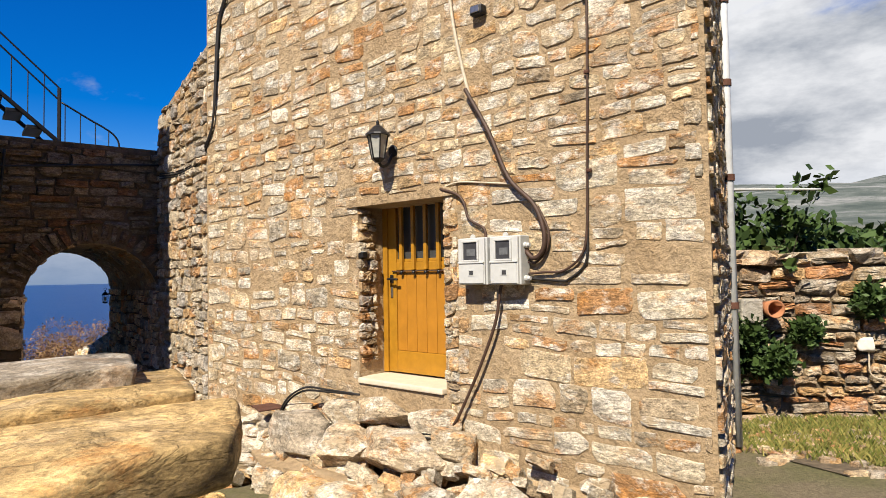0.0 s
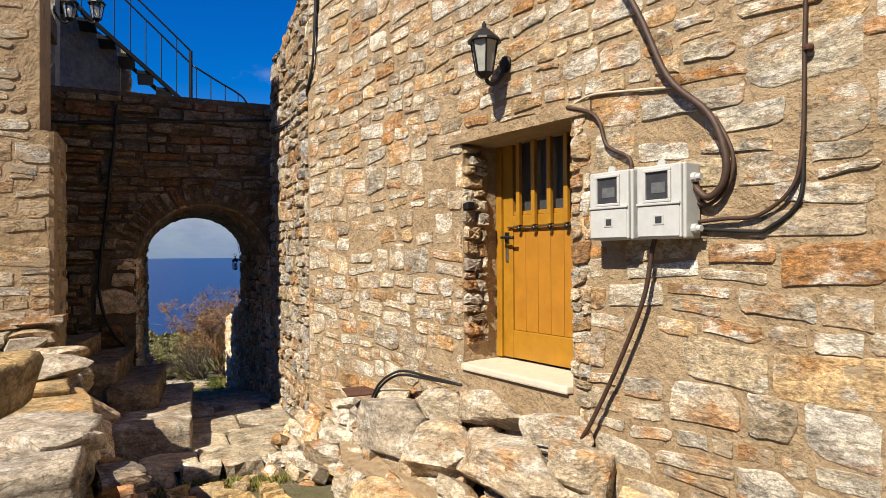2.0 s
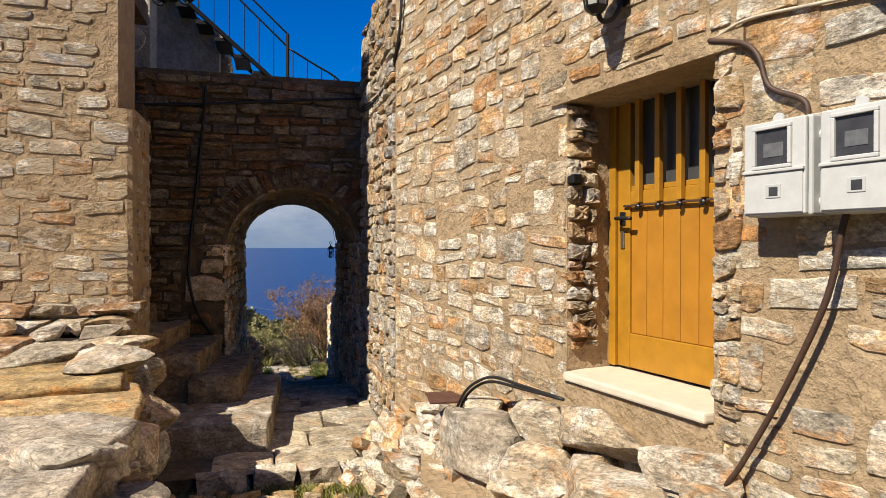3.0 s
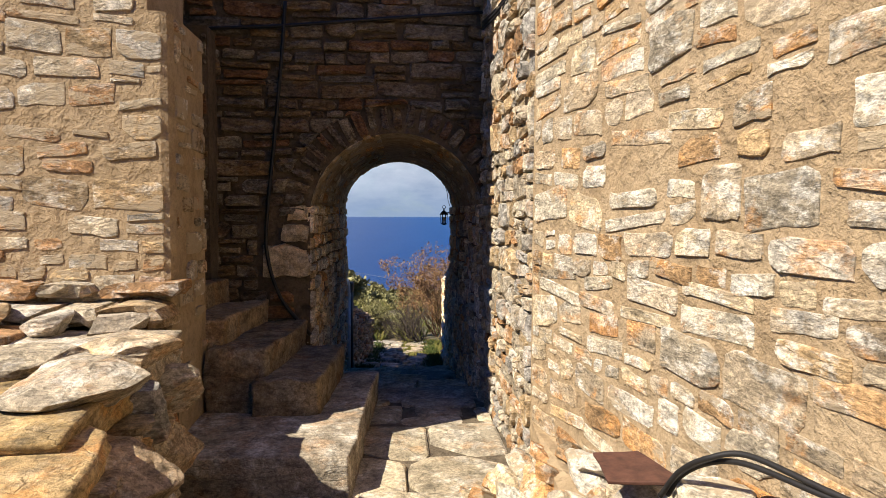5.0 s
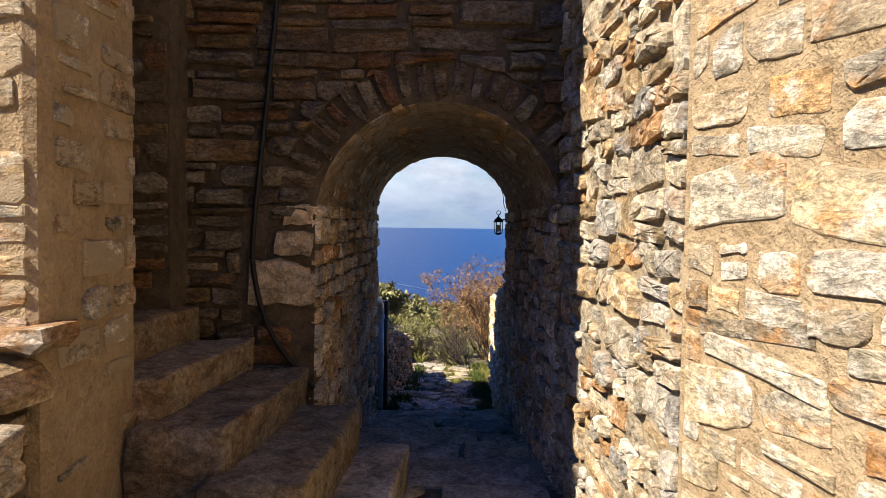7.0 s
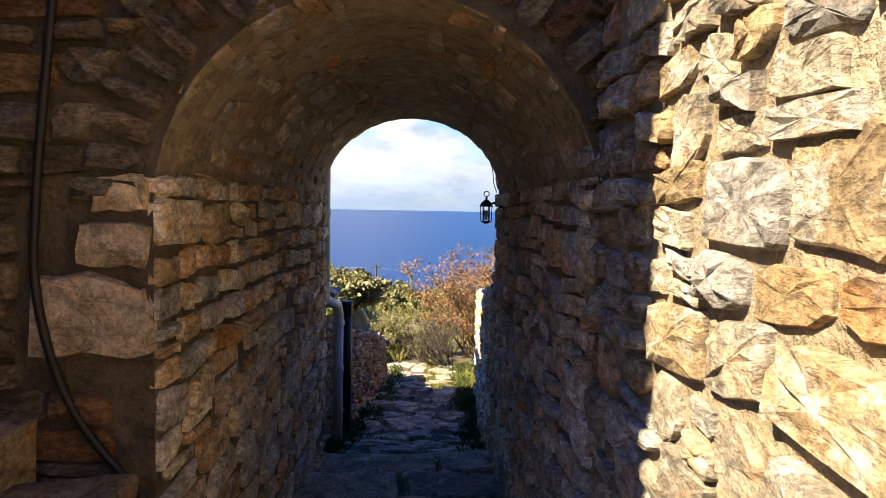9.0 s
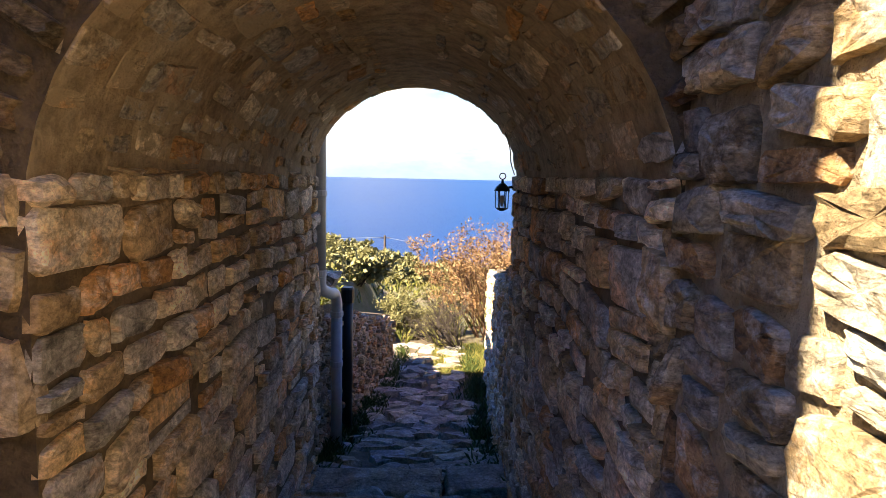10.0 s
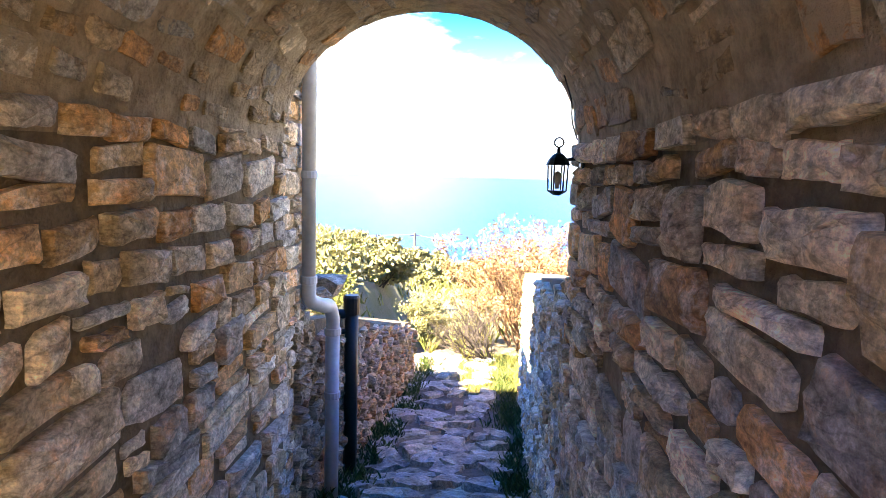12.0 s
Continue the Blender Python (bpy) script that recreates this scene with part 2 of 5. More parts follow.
def part(name, bm, mat, parent, label="", smooth=False):
    """Links a bmesh as one mesh object under a thing or a part."""
    bmesh.ops.recalc_face_normals(bm, faces=bm.faces)
    me = bpy.data.meshes.new(name)
    bm.to_mesh(me)
    bm.free()
    me.materials.append(mat)
    if smooth:
        me.shade_smooth()
    ob = new(name, me)
    ob.parent = parent
    return tagged(ob, label)


def thing(name, label, category, group=""):
    return tagged(new(name), label, category, group)


def box_bm(lo, hi, bevel=0.0, m=None, bm=None):
    bm = bm or bmesh.new()
    lo, hi = Vector(lo), Vector(hi)
    g = bmesh.ops.create_cube(bm, size=1.0)["verts"]
    for v in g:
        v.co = Vector([lo[i] + (v.co[i] + 0.5) * (hi[i] - lo[i]) for i in range(3)])
    if bevel:
        edges = list({e for v in g for e in v.link_edges})
        res = bmesh.ops.bevel(bm, geom=edges, offset=bevel, segments=2, affect="EDGES", profile=0.5)
        g = [v for v in bm.verts if v in set(res["verts"]) or v in g] if m else g
    if m:
        bmesh.ops.transform(bm, matrix=m, verts=bm.verts)
    return bm


def spline(points, steps=6):
    """A smooth curve through the points."""
    p = [Vector(q) for q in points]
    p = [2 * p[0] - p[1]] + p + [2 * p[-1] - p[-2]]
    out = []
    for i in range(1, len(p) - 2):
        for k in range(steps):
            u = k / steps
            out.append(0.5 * (2 * p[i] + (p[i + 1] - p[i - 1]) * u + (2 * p[i - 1] - 5 * p[i] + 4 * p[i + 1] - p[i + 2]) * u * u
                              + (3 * p[i] - p[i - 1] - 3 * p[i + 1] + p[i + 2]) * u ** 3))
    out.append(p[-2])
    return out


def tube_bm(points, radius, sides=8, bm=None):
    """A tube along points; radius is one number or one a point."""
    bm = bm or bmesh.new()
    pts = [Vector(p) for p in points]
    rad = radius if isinstance(radius, (list, tuple)) else [radius] * len(pts)
    rings, side = [], None
    for i, p in enumerate(pts):
        d = (pts[min(i + 1, len(pts) - 1)] - pts[max(i - 1, 0)]).normalized()
        if side is None:
            side = d.orthogonal().normalized()
        side = (side - d * side.dot(d)).normalized()
        up = d.cross(side)
        rings.append([bm.verts.new(p + (side * math.cos(a) + up * math.sin(a)) * rad[i]) for a in (2 * math.pi * k / sides for k in range(sides))])
    for r0, r1 in zip(rings, rings[1:]):
        for k in range(sides):
            bm.faces.new((r0[k], r0[(k + 1) % sides], r1[(k + 1) % sides], r1[k]))
    bm.faces.new(rings[0][::-1]), bm.faces.new(rings[-1])
    return bm


def lathe_bm(profile, sides=16, m=None, bm=None):
    """Turned shape round z from (radius, z) pairs."""
    bm = bm or bmesh.new()
    rings = []
    for r, z in profile:
        rings.append([bm.verts.new((r * math.cos(a), r * math.sin(a), z)) for a in (2 * math.pi * k / sides for k in range(sides))])
    for r0, r1 in zip(rings, rings[1:]):
        for k in range(sides):
            bm.faces.new((r0[k], r0[(k + 1) % sides], r1[(k + 1) % sides], r1[k]))
    bm.faces.new(rings[0][::-1]), bm.faces.new(rings[-1])
    if m:
        bmesh.ops.transform(bm, matrix=m, verts=[v for r in rings for v in r])
    return bm


# stone shapes: front towards -y, one unit wide and high, one unit proud
def stone_shape(seed, blocky):
    rng = random.Random(seed)
    cols = [-1, -0.93, rng.uniform(-0.6, -0.3), rng.uniform(-0.1, 0.15), rng.uniform(0.35, 0.6), 0.93, 1]
    rows = [-1, -0.88, rng.uniform(-0.3, 0.3), 0.88, 1]
    off = Vector((rng.uniform(0, 90), rng.uniform(0, 90), rng.uniform(0, 90)))
    cut = [rng.choice((0.02, 0.08, 0.2, 0.38)) if not blocky else rng.uniform(0.0, 0.1) for _ in range(4)]
    slope = (rng.uniform(-0.35, 0.35), rng.uniform(-0.35, 0.35))
    lean = rng.uniform(-0.16, 0.16)
    edge = {}
    verts = []
    for b in rows:
        for a in cols:
            corner = cut[(a > 0) + 2 * (b > 0)] * (abs(a) * abs(b)) ** 2
            jx = edge.setdefault(("x", a > 0, round(b, 2)), rng.uniform(-0.09, 0.05)) if abs(a) > 0.9 else 0.0
            jz = edge.setdefault(("z", b > 0, round(a, 2)), rng.uniform(-0.20, 0.09)) if abs(b) > 0.85 else 0.0
            x = a * (1 - corner * 0.7 + jx) + lean * b
            z = b * (1 - corner * 0.9 + jz)
            rim = max(abs(a), abs(b))
            if rim > 0.99:
                y = 0.9
                x, z = x * 1.02, z * 1.03
            else:
                y = -0.9 - slope[0] * a * 0.6 - slope[1] * b * 0.6 + rng.uniform(-0.25, 0.25)
                if abs(a) > 0.9 or abs(b) > 0.85:
                    y += rng.uniform(0.0, 0.35)
            verts.append((x * 0.5, y, z * 0.5))
    n = len(cols)
    faces = [(r * n + c, r * n + c + 1, (r + 1) * n + c + 1, (r + 1) * n + c) for r in range(len(rows) - 1) for c in range(n - 1)]
    return verts, faces


STONES = [stone_shape(i, i % 3 == 0) for i in range(26)]
STONE_ARRAYS = [np.array(v) for v, f in STONES]
STONE_MESHES = {}


def stone_mesh(i, mat):
    if (i, mat.name) not in STONE_MESHES:
        me = bpy.data.meshes.new("stone")
        me.from_pydata(STONES[i][0], [], STONES[i][1])
        me.materials.append(mat)
        STONE_MESHES[i, mat.name] = me
    return STONE_MESHES[i, mat.name]


def stone_matrix(spot, w, h, proud, turn=0.0):
    pos, u, v, n = spot
    c, s = math.cos(turn), math.sin(turn)
    u, v = u * c + v * s, v * c - u * s
    return Matrix(((u.x * w, -n.x * proud, v.x * h, pos.x), (u.y * w, -n.y * proud, v.y * h, pos.y), (u.z * w, -n.z * proud, v.z * h, pos.z), (0, 0, 0, 1)))


def set_stones(parent, spots, mat, near=None, limit=300, name="stone"):
    """spots: matrices, or fitted stones as (matrix, verts, faces). The first `limit`, nearest to the point near, become pieces of their own; the rest one joined part."""
    rng = random.Random(len(spots))
    stones = []
    for m in spots:
        if isinstance(m, tuple):
            stones.append((m[0], m[1], m[2], None))
        else:
            k = rng.randrange(len(STONES))
            stones.append((m, STONES[k][0], STONES[k][1], k))
    if near is not None:
        near = Vector(near)
        stones.sort(key=lambda q: (q[0].translation - near).length)
    for m, verts, faces, k in stones[:limit]:
        if k is None:
            me = bpy.data.meshes.new("stone")
            me.from_pydata(verts, [], faces)
            me.materials.append(mat)
        else:
            me = stone_mesh(k, mat)
        ob = new(name, me)
        ob.parent = parent
        ob.matrix_basis = m
    if stones[limit:]:
        verts, faces, count = [], [], 0
        for m, v, f, k in stones[limit:]:
            a = np.array(m)
            verts.append(np.array(v) @ a[:3, :3].T + a[:3, 3])
            faces += [tuple(q + count for q in face) for face in f]
            count += len(v)
        mesh_object("rubble", np.concatenate(verts).tolist(), faces, mat, parent, kind="stuff")


def clipped(poly, px, py, nx, ny):
    """The part of a convex polygon on the side of the line away from n."""
    out, n = [], len(poly)
    d = [(x - px) * nx + (y - py) * ny for x, y in poly]
    for i in range(n):
        j = (i + 1) % n
        if d[i] <= 0:
            out.append(poly[i])
        if (d[i] <= 0) != (d[j] <= 0):
            k = d[i] / (d[i] - d[j])
            out.append((poly[i][0] + k * (poly[j][0] - poly[i][0]), poly[i][1] + k * (poly[j][1] - poly[i][1])))
    return out


def fitted_stone(poly, proud, rng):
    """A rubble stone that fills an outline: broken corners, an uneven face, sides sunk into the wall."""
    n = len(poly)
    edge = []
    for i in range(n):
        (ax, ay), (bx, by) = poly[i], poly[(i + 1) % n]
        long = math.hypot(bx - ax, by - ay)
        if long < 0.012:
            edge.append(((ax + bx) / 2, (ay + by) / 2))
            continue
        k = min(rng.uniform(0.08, 0.25), 0.02 / long + 0.03)
        q = [k, 1 - k] if long < 0.12 else [k, rng.uniform(0.4, 0.6), 1 - k]
        for f in q:
            off = rng.uniform(-0.010, 0.003) * min(1.0, long / 0.1)
            edge.append((ax + (bx - ax) * f + (by - ay) / long * off, ay + (by - ay) * f - (bx - ax) / long * off))
    cx = sum(p[0] for p in edge) / len(edge)
    cy = sum(p[1] for p in edge) / len(edge)
    half = max(max(abs(p[0] - cx) for p in edge), 0.03)
    sx, sy, hump = rng.uniform(-0.35, 0.35), rng.uniform(-0.45, 0.35), rng.uniform(-0.15, 0.4)
    verts, m = [], len(edge)
    for scale, deep in ((1.02, -0.9), (0.99, 0.55), (0.93, 0.95), (0.5, 1.0 + hump)):
        for k, (x, y) in enumerate(edge):
            u, v = (x - cx) * scale, (y - cy) * scale
            d = deep
            if deep > 0:
                d += (sx * u + sy * v) / half * 0.7 + rng.uniform(-0.22, 0.22)
                d = max(d, 0.12)
            verts.append((u, -d * proud if deep > 0 else max(proud, 0.02), v))
    verts.append((0, -(1.0 + hump + rng.uniform(-0.2, 0.2)) * proud, 0))
    faces = [(r * m + k, r * m + (k + 1) % m, (r + 1) * m + (k + 1) % m, (r + 1) * m + k) for r in range(3) for k in range(m)]
    faces += [(3 * m + k, 3 * m + (k + 1) % m, 4 * m) for k in range(m)]
    return (cx, cy), verts, faces


def courses(seed, u0, u1, v0, v1, where, rows=(0.09, 0.19), aspect=(1.3, 3.4), gap=0.03, proud=(0.012, 0.03), keep=None, drop=0.0, wave=0.02, turn=3.0, cut=None):
    """Uneven courses of fitted rubble on the surface where(u, v) -> place, right, up, outward. cut(u, v) gives lines (point, normal) that the stone stays behind."""
    rng = random.Random(seed)
    seeds, v = [], v0
    while v < v1:
        h = rng.uniform(*rows)
        u = u0 - rng.uniform(0, 0.15)
        while u < u1:
            w = min(h, 0.19) * rng.uniform(*aspect)
            halves = [(0.0, h)]
            if h > 0.12 and rng.random() < min(0.6, (h - 0.08) * 4):
                k = rng.uniform(0.35, 0.65)
                halves = [(0.0, h * k), (h * k, h * (1 - k))]
            for dv, hh in halves:
                cu = u + w * 0.5
                cv = v + dv + hh / 2 + wave * noise.noise(Vector((u * 0.9, v * 1.3, seed))) + hh * rng.uniform(-0.08, 0.08)
                ww = w if len(halves) == 1 else w * rng.uniform(0.75, 1.05)
                if u0 - w / 2 < cu < u1 + w / 2:
                    seeds.append((cu + rng.uniform(-0.1, 0.1) * w * (len(halves) - 1), cv, ww, hh * rng.uniform(0.92, 1.1)))
            u += w
        v += h
    out = []
    for cu, cv, w, h in seeds:
        lost = rng.random() < drop
        g = gap * rng.uniform(0.4, 1.4)
        du, dv = (w - g) / 2, (h - g) / 2
        if du < 0.02 or dv < 0.012:
            continue
        tilt = math.tan(radians(rng.uniform(-turn, turn)))
        poly = []
        for a, b in ((-1, -1), (1, -1), (1, 1), (-1, 1)):
            x, y = cu + a * du, cv + b * dv + a * du * tilt
            kx, ky = (rng.uniform(0.25, 0.9), rng.uniform(0.25, 0.8)) if rng.random() < 0.45 else (rng.uniform(0.05, 0.2), rng.uniform(0.05, 0.25))
            kx = min(kx * dv * 1.2, du * 0.8)
            bite = [(x - a * kx, y), (x, y - b * ky * dv)]
            poly += bite
        # keep the outline in order round the stone
        poly.sort(key=lambda p: math.atan2((p[1] - cv) / max(dv, 0.01), (p[0] - cu) / max(du, 0.01)))
        for px, py, nx, ny in ((u0, cv, -1, 0), (u1, cv, 1, 0), (cu, v0, 0, -1), (cu, v1, 0, 1)):
            if len(poly) >= 3:
                poly = clipped(poly, px, py, nx, ny)
        for (px, py), (nx, ny) in (cut(cu, cv) if cut else ()):
            if len(poly) >= 3:
                poly = clipped(poly, px, py, nx, ny)
        if lost or len(poly) < 3:
            continue
        us, vs = [p[0] for p in poly], [p[1] for p in poly]
        bw, bh = max(us) - min(us), max(vs) - min(vs)
        if bw < 0.035 or bh < 0.025 or (keep and not keep((max(us) + min(us)) / 2, (max(vs) + min(vs)) / 2, bw, bh)):
            continue
        (cx, cy), verts, faces = fitted_stone(poly, rng.uniform(*proud), rng)
        out.append((stone_matrix(where(cx, cy), 1, 1, 1), verts, faces))
    return out


def flat(origin, right, up):
    """Surface for courses(): a plane."""
    o, r, k = Vector(origin), Vector(right).normalized(), Vector(up).normalized()
    n = r.cross(k)
    return lambda u, v: (o + r * u + k * v, r, k, n)


def wall_mesh(name, blocks, mat, label, parent=None):
    """A wall of prisms that butt: each block is a plan polygon and two heights (one number or one a corner)."""
    verts, faces = [], []
    for plan, z0, z1 in blocks:
        n, base = len(plan), len(verts)
        tops = z1 if isinstance(z1, (list, tuple)) else [z1] * n
        area = sum(plan[i][0] * plan[(i + 1) % n][1] - plan[(i + 1) % n][0] * plan[i][1] for i in range(n))
        if area < 0:
            plan, tops = plan[::-1], list(tops)[::-1]
        verts += [(x, y, z0) for x, y in plan] + [(x, y, z) for (x, y), z in zip(plan, tops)]
        faces += [tuple(base + n - 1 - i for i in range(n)), tuple(base + n + i for i in range(n))]
        faces += [(base + i, base + (i + 1) % n, base + n + (i + 1) % n, base + n + i) for i in range(n)]
    return tagged(mesh_object(name, verts, faces, mat, parent), label, "wall" if not parent else "", kind="structure" if not parent else "")


# the passage's own axes: w across to the right, s along it
ORIGIN, ALONG, ACROSS = Vector((3.42, 9.7, 0)), Vector((0.182, 0.983, 0)), Vector((0.983, -0.182, 0))


def at(w, s, z=0.0):
    return ORIGIN + ACROSS * w + ALONG * s + Vector((0, 0, z))


def at2(w, s):
    p = at(w, s)
    return (p.x, p.y)

# ---------------------------------------------------------------- ground, sea, distance
FALL = [(-40, 0.3), (-10, 0.05), (-8.6, 0.0), (-6, -0.08), (-4.2, -0.2), (-3.0, -0.46), (-2.6, -0.46), (0, -0.52), (3.4, -1.08), (6.3, -1.86), (9, -2.25), (14, -2.55), (25, -3.3), (45, -5.2), (60, -9.5), (120, -26), (200, -45), (5000, -60)]


def floor_z(s):
    return float(np.interp(s, [a for a, b in FALL], [b for a, b in FALL]))


def ground_z(x, y):
    d = Vector((x, y, 0)) - ORIGIN
    s, w = d.dot(ALONG), d.dot(ACROSS)
    z = floor_z(s)
    if s > 4.5:
        left = min(max((-w - 1.6) / 0.4, 0), 1) * min((s - 4.5) / 1.0, 1)
        z += left * 1.25 * min(max((26 - s) / 12, 0), 1) + max(0, min(-w - 0.5, 30)) * 0.27 * min(max((s - 8) / 30, 0), 1)
        right = min(max((w - 2.2) / 2.5, 0), 1) * min((s - 4.5) / 6, 1)
        z -= right * min(w - 2.2, 40) * 0.12
    # hills inland
    r = math.hypot(x, y)
    ang = math.degrees(math.atan2(y, x))
    if r > 25:
        inland = min(max((62 - ang) / 30, 0), 1) if ang > -90 else min(max((ang + 180 + 60) / 60, 0), 1) * 0.6
        hill = np.interp(r, [25, 60, 250, 700, 1500, 2500, 5000], [0, -2, 2, 55, 172, 200, 200])
        hill *= 1 + 0.25 * noise.noise(Vector((x / 500, y / 500, 2))) + 0.10 * noise.noise(Vector((x / 130, y / 130, 5)))
        z = z * (1 - inland) + hill * inland
    return z + 0.03 * noise.noise(Vector((x * 2.1, y * 2.1, 0))) + (0.25 * noise.noise(Vector((x * 0.15, y * 0.15, 9))) if r > 25 else 0)


def graded(near, step, far):
    out, v, k = [0.0], 0.0, step
    while v < far:
        v += k
        out.append(v)
        if v > near:
            k *= 1.22
    return out


def build_ground():
    m, t, b = material("dry_earth_and_grass", 0.95)
    vec, rnd = place_vector(t)
    a = noise_tex(t, vec, 0.9, 6, 0.65, 0.3)
    f = noise_tex(t, vec, 30.0, 5, 0.75)
    far = noise_tex(t, vec, 0.03, 8, 0.7)
    c = mixed(t, "MIX", ramp(t, a, [(0.42, 0.0), (0.58, 1.0)]), (0.20, 0.16, 0.105), (0.145, 0.135, 0.065))
    c = mixed(t, "MIX", ramp(t, far, [(0.42, 0.0), (0.62, 0.7)]), c, (0.11, 0.12, 0.06))
    c = mixed(t, "MULTIPLY", 0.8, c, ramp(t, f, [(0.3, 0.4), (0.65, 1.2)]))
    # rock and maquis on the high ground, greyed by height in place of haze
    g = t.nodes.new("ShaderNodeNewGeometry")
    sp = t.nodes.new("ShaderNodeSeparateXYZ")
    t.links.new(g.outputs["Position"], sp.inputs[0])
    rock = noise_tex(t, vec, 0.012, 9, 0.75)
    high = t.nodes.new("ShaderNodeMapRange")
    high.inputs["From Min"].default_value, high.inputs["From Max"].default_value = 4.0, 30.0
    t.links.new(sp.outputs["Z"], high.inputs["Value"])
    c = mixed(t, "MIX", high.outputs[0], c, ramp(t, rock, [(0.40, (0.05, 0.065, 0.055)), (0.52, (0.10, 0.115, 0.10)), (0.64, (0.24, 0.24, 0.23))]))
    t.links.new(c, b.inputs["Base Color"])
    bump(t, b, f, 0.9, 0.03)
    g = graded(22, 0.33, 4400)
    xs = sorted({3 - v for v in g} | {3 + v for v in g})
    ys = sorted({8 - v for v in g} | {8 + v for v in g})
    verts = [(x, y, ground_z(x, y)) for y in ys for x in xs]
    n = len(xs)
    faces = [(j * n + i, j * n + i + 1, (j + 1) * n + i + 1, (j + 1) * n + i) for j in range(len(ys) - 1) for i in range(n - 1)]
    tagged(mesh_object("ground", verts, faces, m, smooth=True), "dry earth and grass falling to the sea", "ground", kind="structure")
    m, t, b = material("sea_water", 0.28)
    vec, rnd = place_vector(t)
    b.inputs["IOR"].default_value = 1.33
    b.inputs["Specular IOR Level"].default_value = 0.05
    a = noise_tex(t, vec, 0.02, 8, 0.7)
    t.links.new(mixed(t, "MIX", ramp(t, a, [(0.35, 0.0), (0.7, 1.0)]), (0.002, 0.024, 0.105), (0.004, 0.034, 0.135)), b.inputs["Base Color"])
    bump(t, b, noise_tex(t, vec, 0.25, 6, 0.7), 0.5, 0.8)
    v = [(-4900, 15, -24), (4900, 15, -24), (4900, 4900, -24), (-4900, 4900, -24)]
    tagged(mesh_object("water", v, [(0, 1, 2, 3)], m), "deep blue sea under the hillside", "sea", kind="structure")


build_ground()

# ---------------------------------------------------------------- the house with the door
FX = 3.8
DY0, DY1, DZ0, DZ1 = 3.86, 4.90, 0.73, 2.26
C_R, C_L = 1.78, 7.6
TOP = 6.4
house = wall_mesh("wall_house", [
    ([(FX, C_R), (FX, DY0), (FX + 0.62, DY0), (FX + 0.62, C_R + 0.2)], -0.6, TOP),
    ([(FX, DY1), (FX, C_L), (FX + 0.62, C_L), (FX + 0.62, DY1)], -0.6, TOP),
    ([(FX, DY0), (FX, DY1), (FX + 0.62, DY1), (FX + 0.62, DY0)], -0.6, DZ0 - 0.05),
    ([(FX, DY0), (FX, DY1), (FX + 0.62, DY1), (FX + 0.62, DY0)], DZ1 + 0.07, TOP),
], M_MORTAR, "sunlit rubble house wall pointed with sandy mortar")
front = flat((FX, C_L, 0), (0, -1, 0), (0, 0, 1))


def round_door(u, v):
    y = C_L - u
    if DZ0 - 0.16 < v < DZ1 + 0.10:
        if y > DY1 - 0.25:
            return [((C_L - DY1 - 0.005, v), (1, 0))]
        if y < DY0 + 0.25:
            return [((C_L - DY0 + 0.02, v), (-1, 0))]
    if DY0 - 0.15 < y < DY1 + 0.15:
        return [((u, DZ1 + 0.08), (0, -1))] if v > 1.5 else [((u, DZ0 - 0.06), (0, 1))]
    return []


def off_door(u, v, w, h):
    y = C_L - u
    return not (DY0 - 0.02 < y < DY1 + 0.02 and DZ0 - 0.05 < v < DZ1 + 0.05)


set_stones(house, courses(11, 0.03, C_L - C_R - 0.03, 0.0, 6.35, front, (0.09, 0.25), (1.1, 2.9), 0.024, (0.003, 0.013), off_door, 0.04, 0.08, 6.0, round_door), M_CREAM, (FX, 4.6, 1.4), 300)
# flat face stones at both corners are bigger
house_side = wall_mesh("wall_house_east", [([(FX + 0.01, C_R + 0.001), (FX + 0.62, C_R + 0.2), (6.4, 2.79), (6.4, 2.52)], -0.6, TOP)], M_MORTAR, "rubble side wall of the house seen edge on")
sdir = Vector((2.6, 0.74, 0)).normalized()
set_stones(house_side, courses(12, 0.02, 2.68, 0.0, 6.3, flat((FX + 0.01, C_R, 0), sdir, (0, 0, 1)), (0.10, 0.22), (1.2, 3.0), 0.04, (0.012, 0.03)), M_CREAM, (FX, C_R, 1.5), 120)
wall_mesh("wall_house_back", [([(6.4, 2.8), (6.7, 2.8), (6.7, 7.6), (6.4, 7.6)], -0.6, TOP), ([(FX + 0.62, 7.3), (6.4, 7.3), (6.4, 7.6), (FX + 0.62, 7.6)], -0.6, TOP)], M_MORTAR, "plain rear walls of the stone house")
wall_mesh("roof_house", [([(FX, C_R), (6.7, 2.6), (6.7, 7.6), (FX, 7.6)], TOP, TOP + 0.25)], M_MORTAR, "flat roof of the stone house")

# unseen wall behind the walker, added to cut sky light in the lane
wall_mesh("wall_south", [([(-9.0, -3.8), (4.4, -3.8), (4.4, -3.1), (-9.0, -3.1)], -0.6, 6.6)], M_MORTAR, "plain unseen wall added to hold back sky light")

# wall between house and arch
R0, R1 = Vector((FX + 0.012, C_L, 0)), at(0.72, 0.0)
rdir = (R1 - R0).normalized()
rn = Vector((rdir.y, -rdir.x, 0))
side = wall_mesh("wall_side", [([(R0.x, R0.y), (R1.x, R1.y), (R1.x + 0.9, R1.y), (R0.x + 0.6, R0.y)], -0.7, [4.45, 3.95, 3.95, 4.45])], M_JOINT, "rough rubble wall joining house and archway")
side_len = (R1 - R0).length
on_side = flat(R1, -rdir, (0, 0, 1))
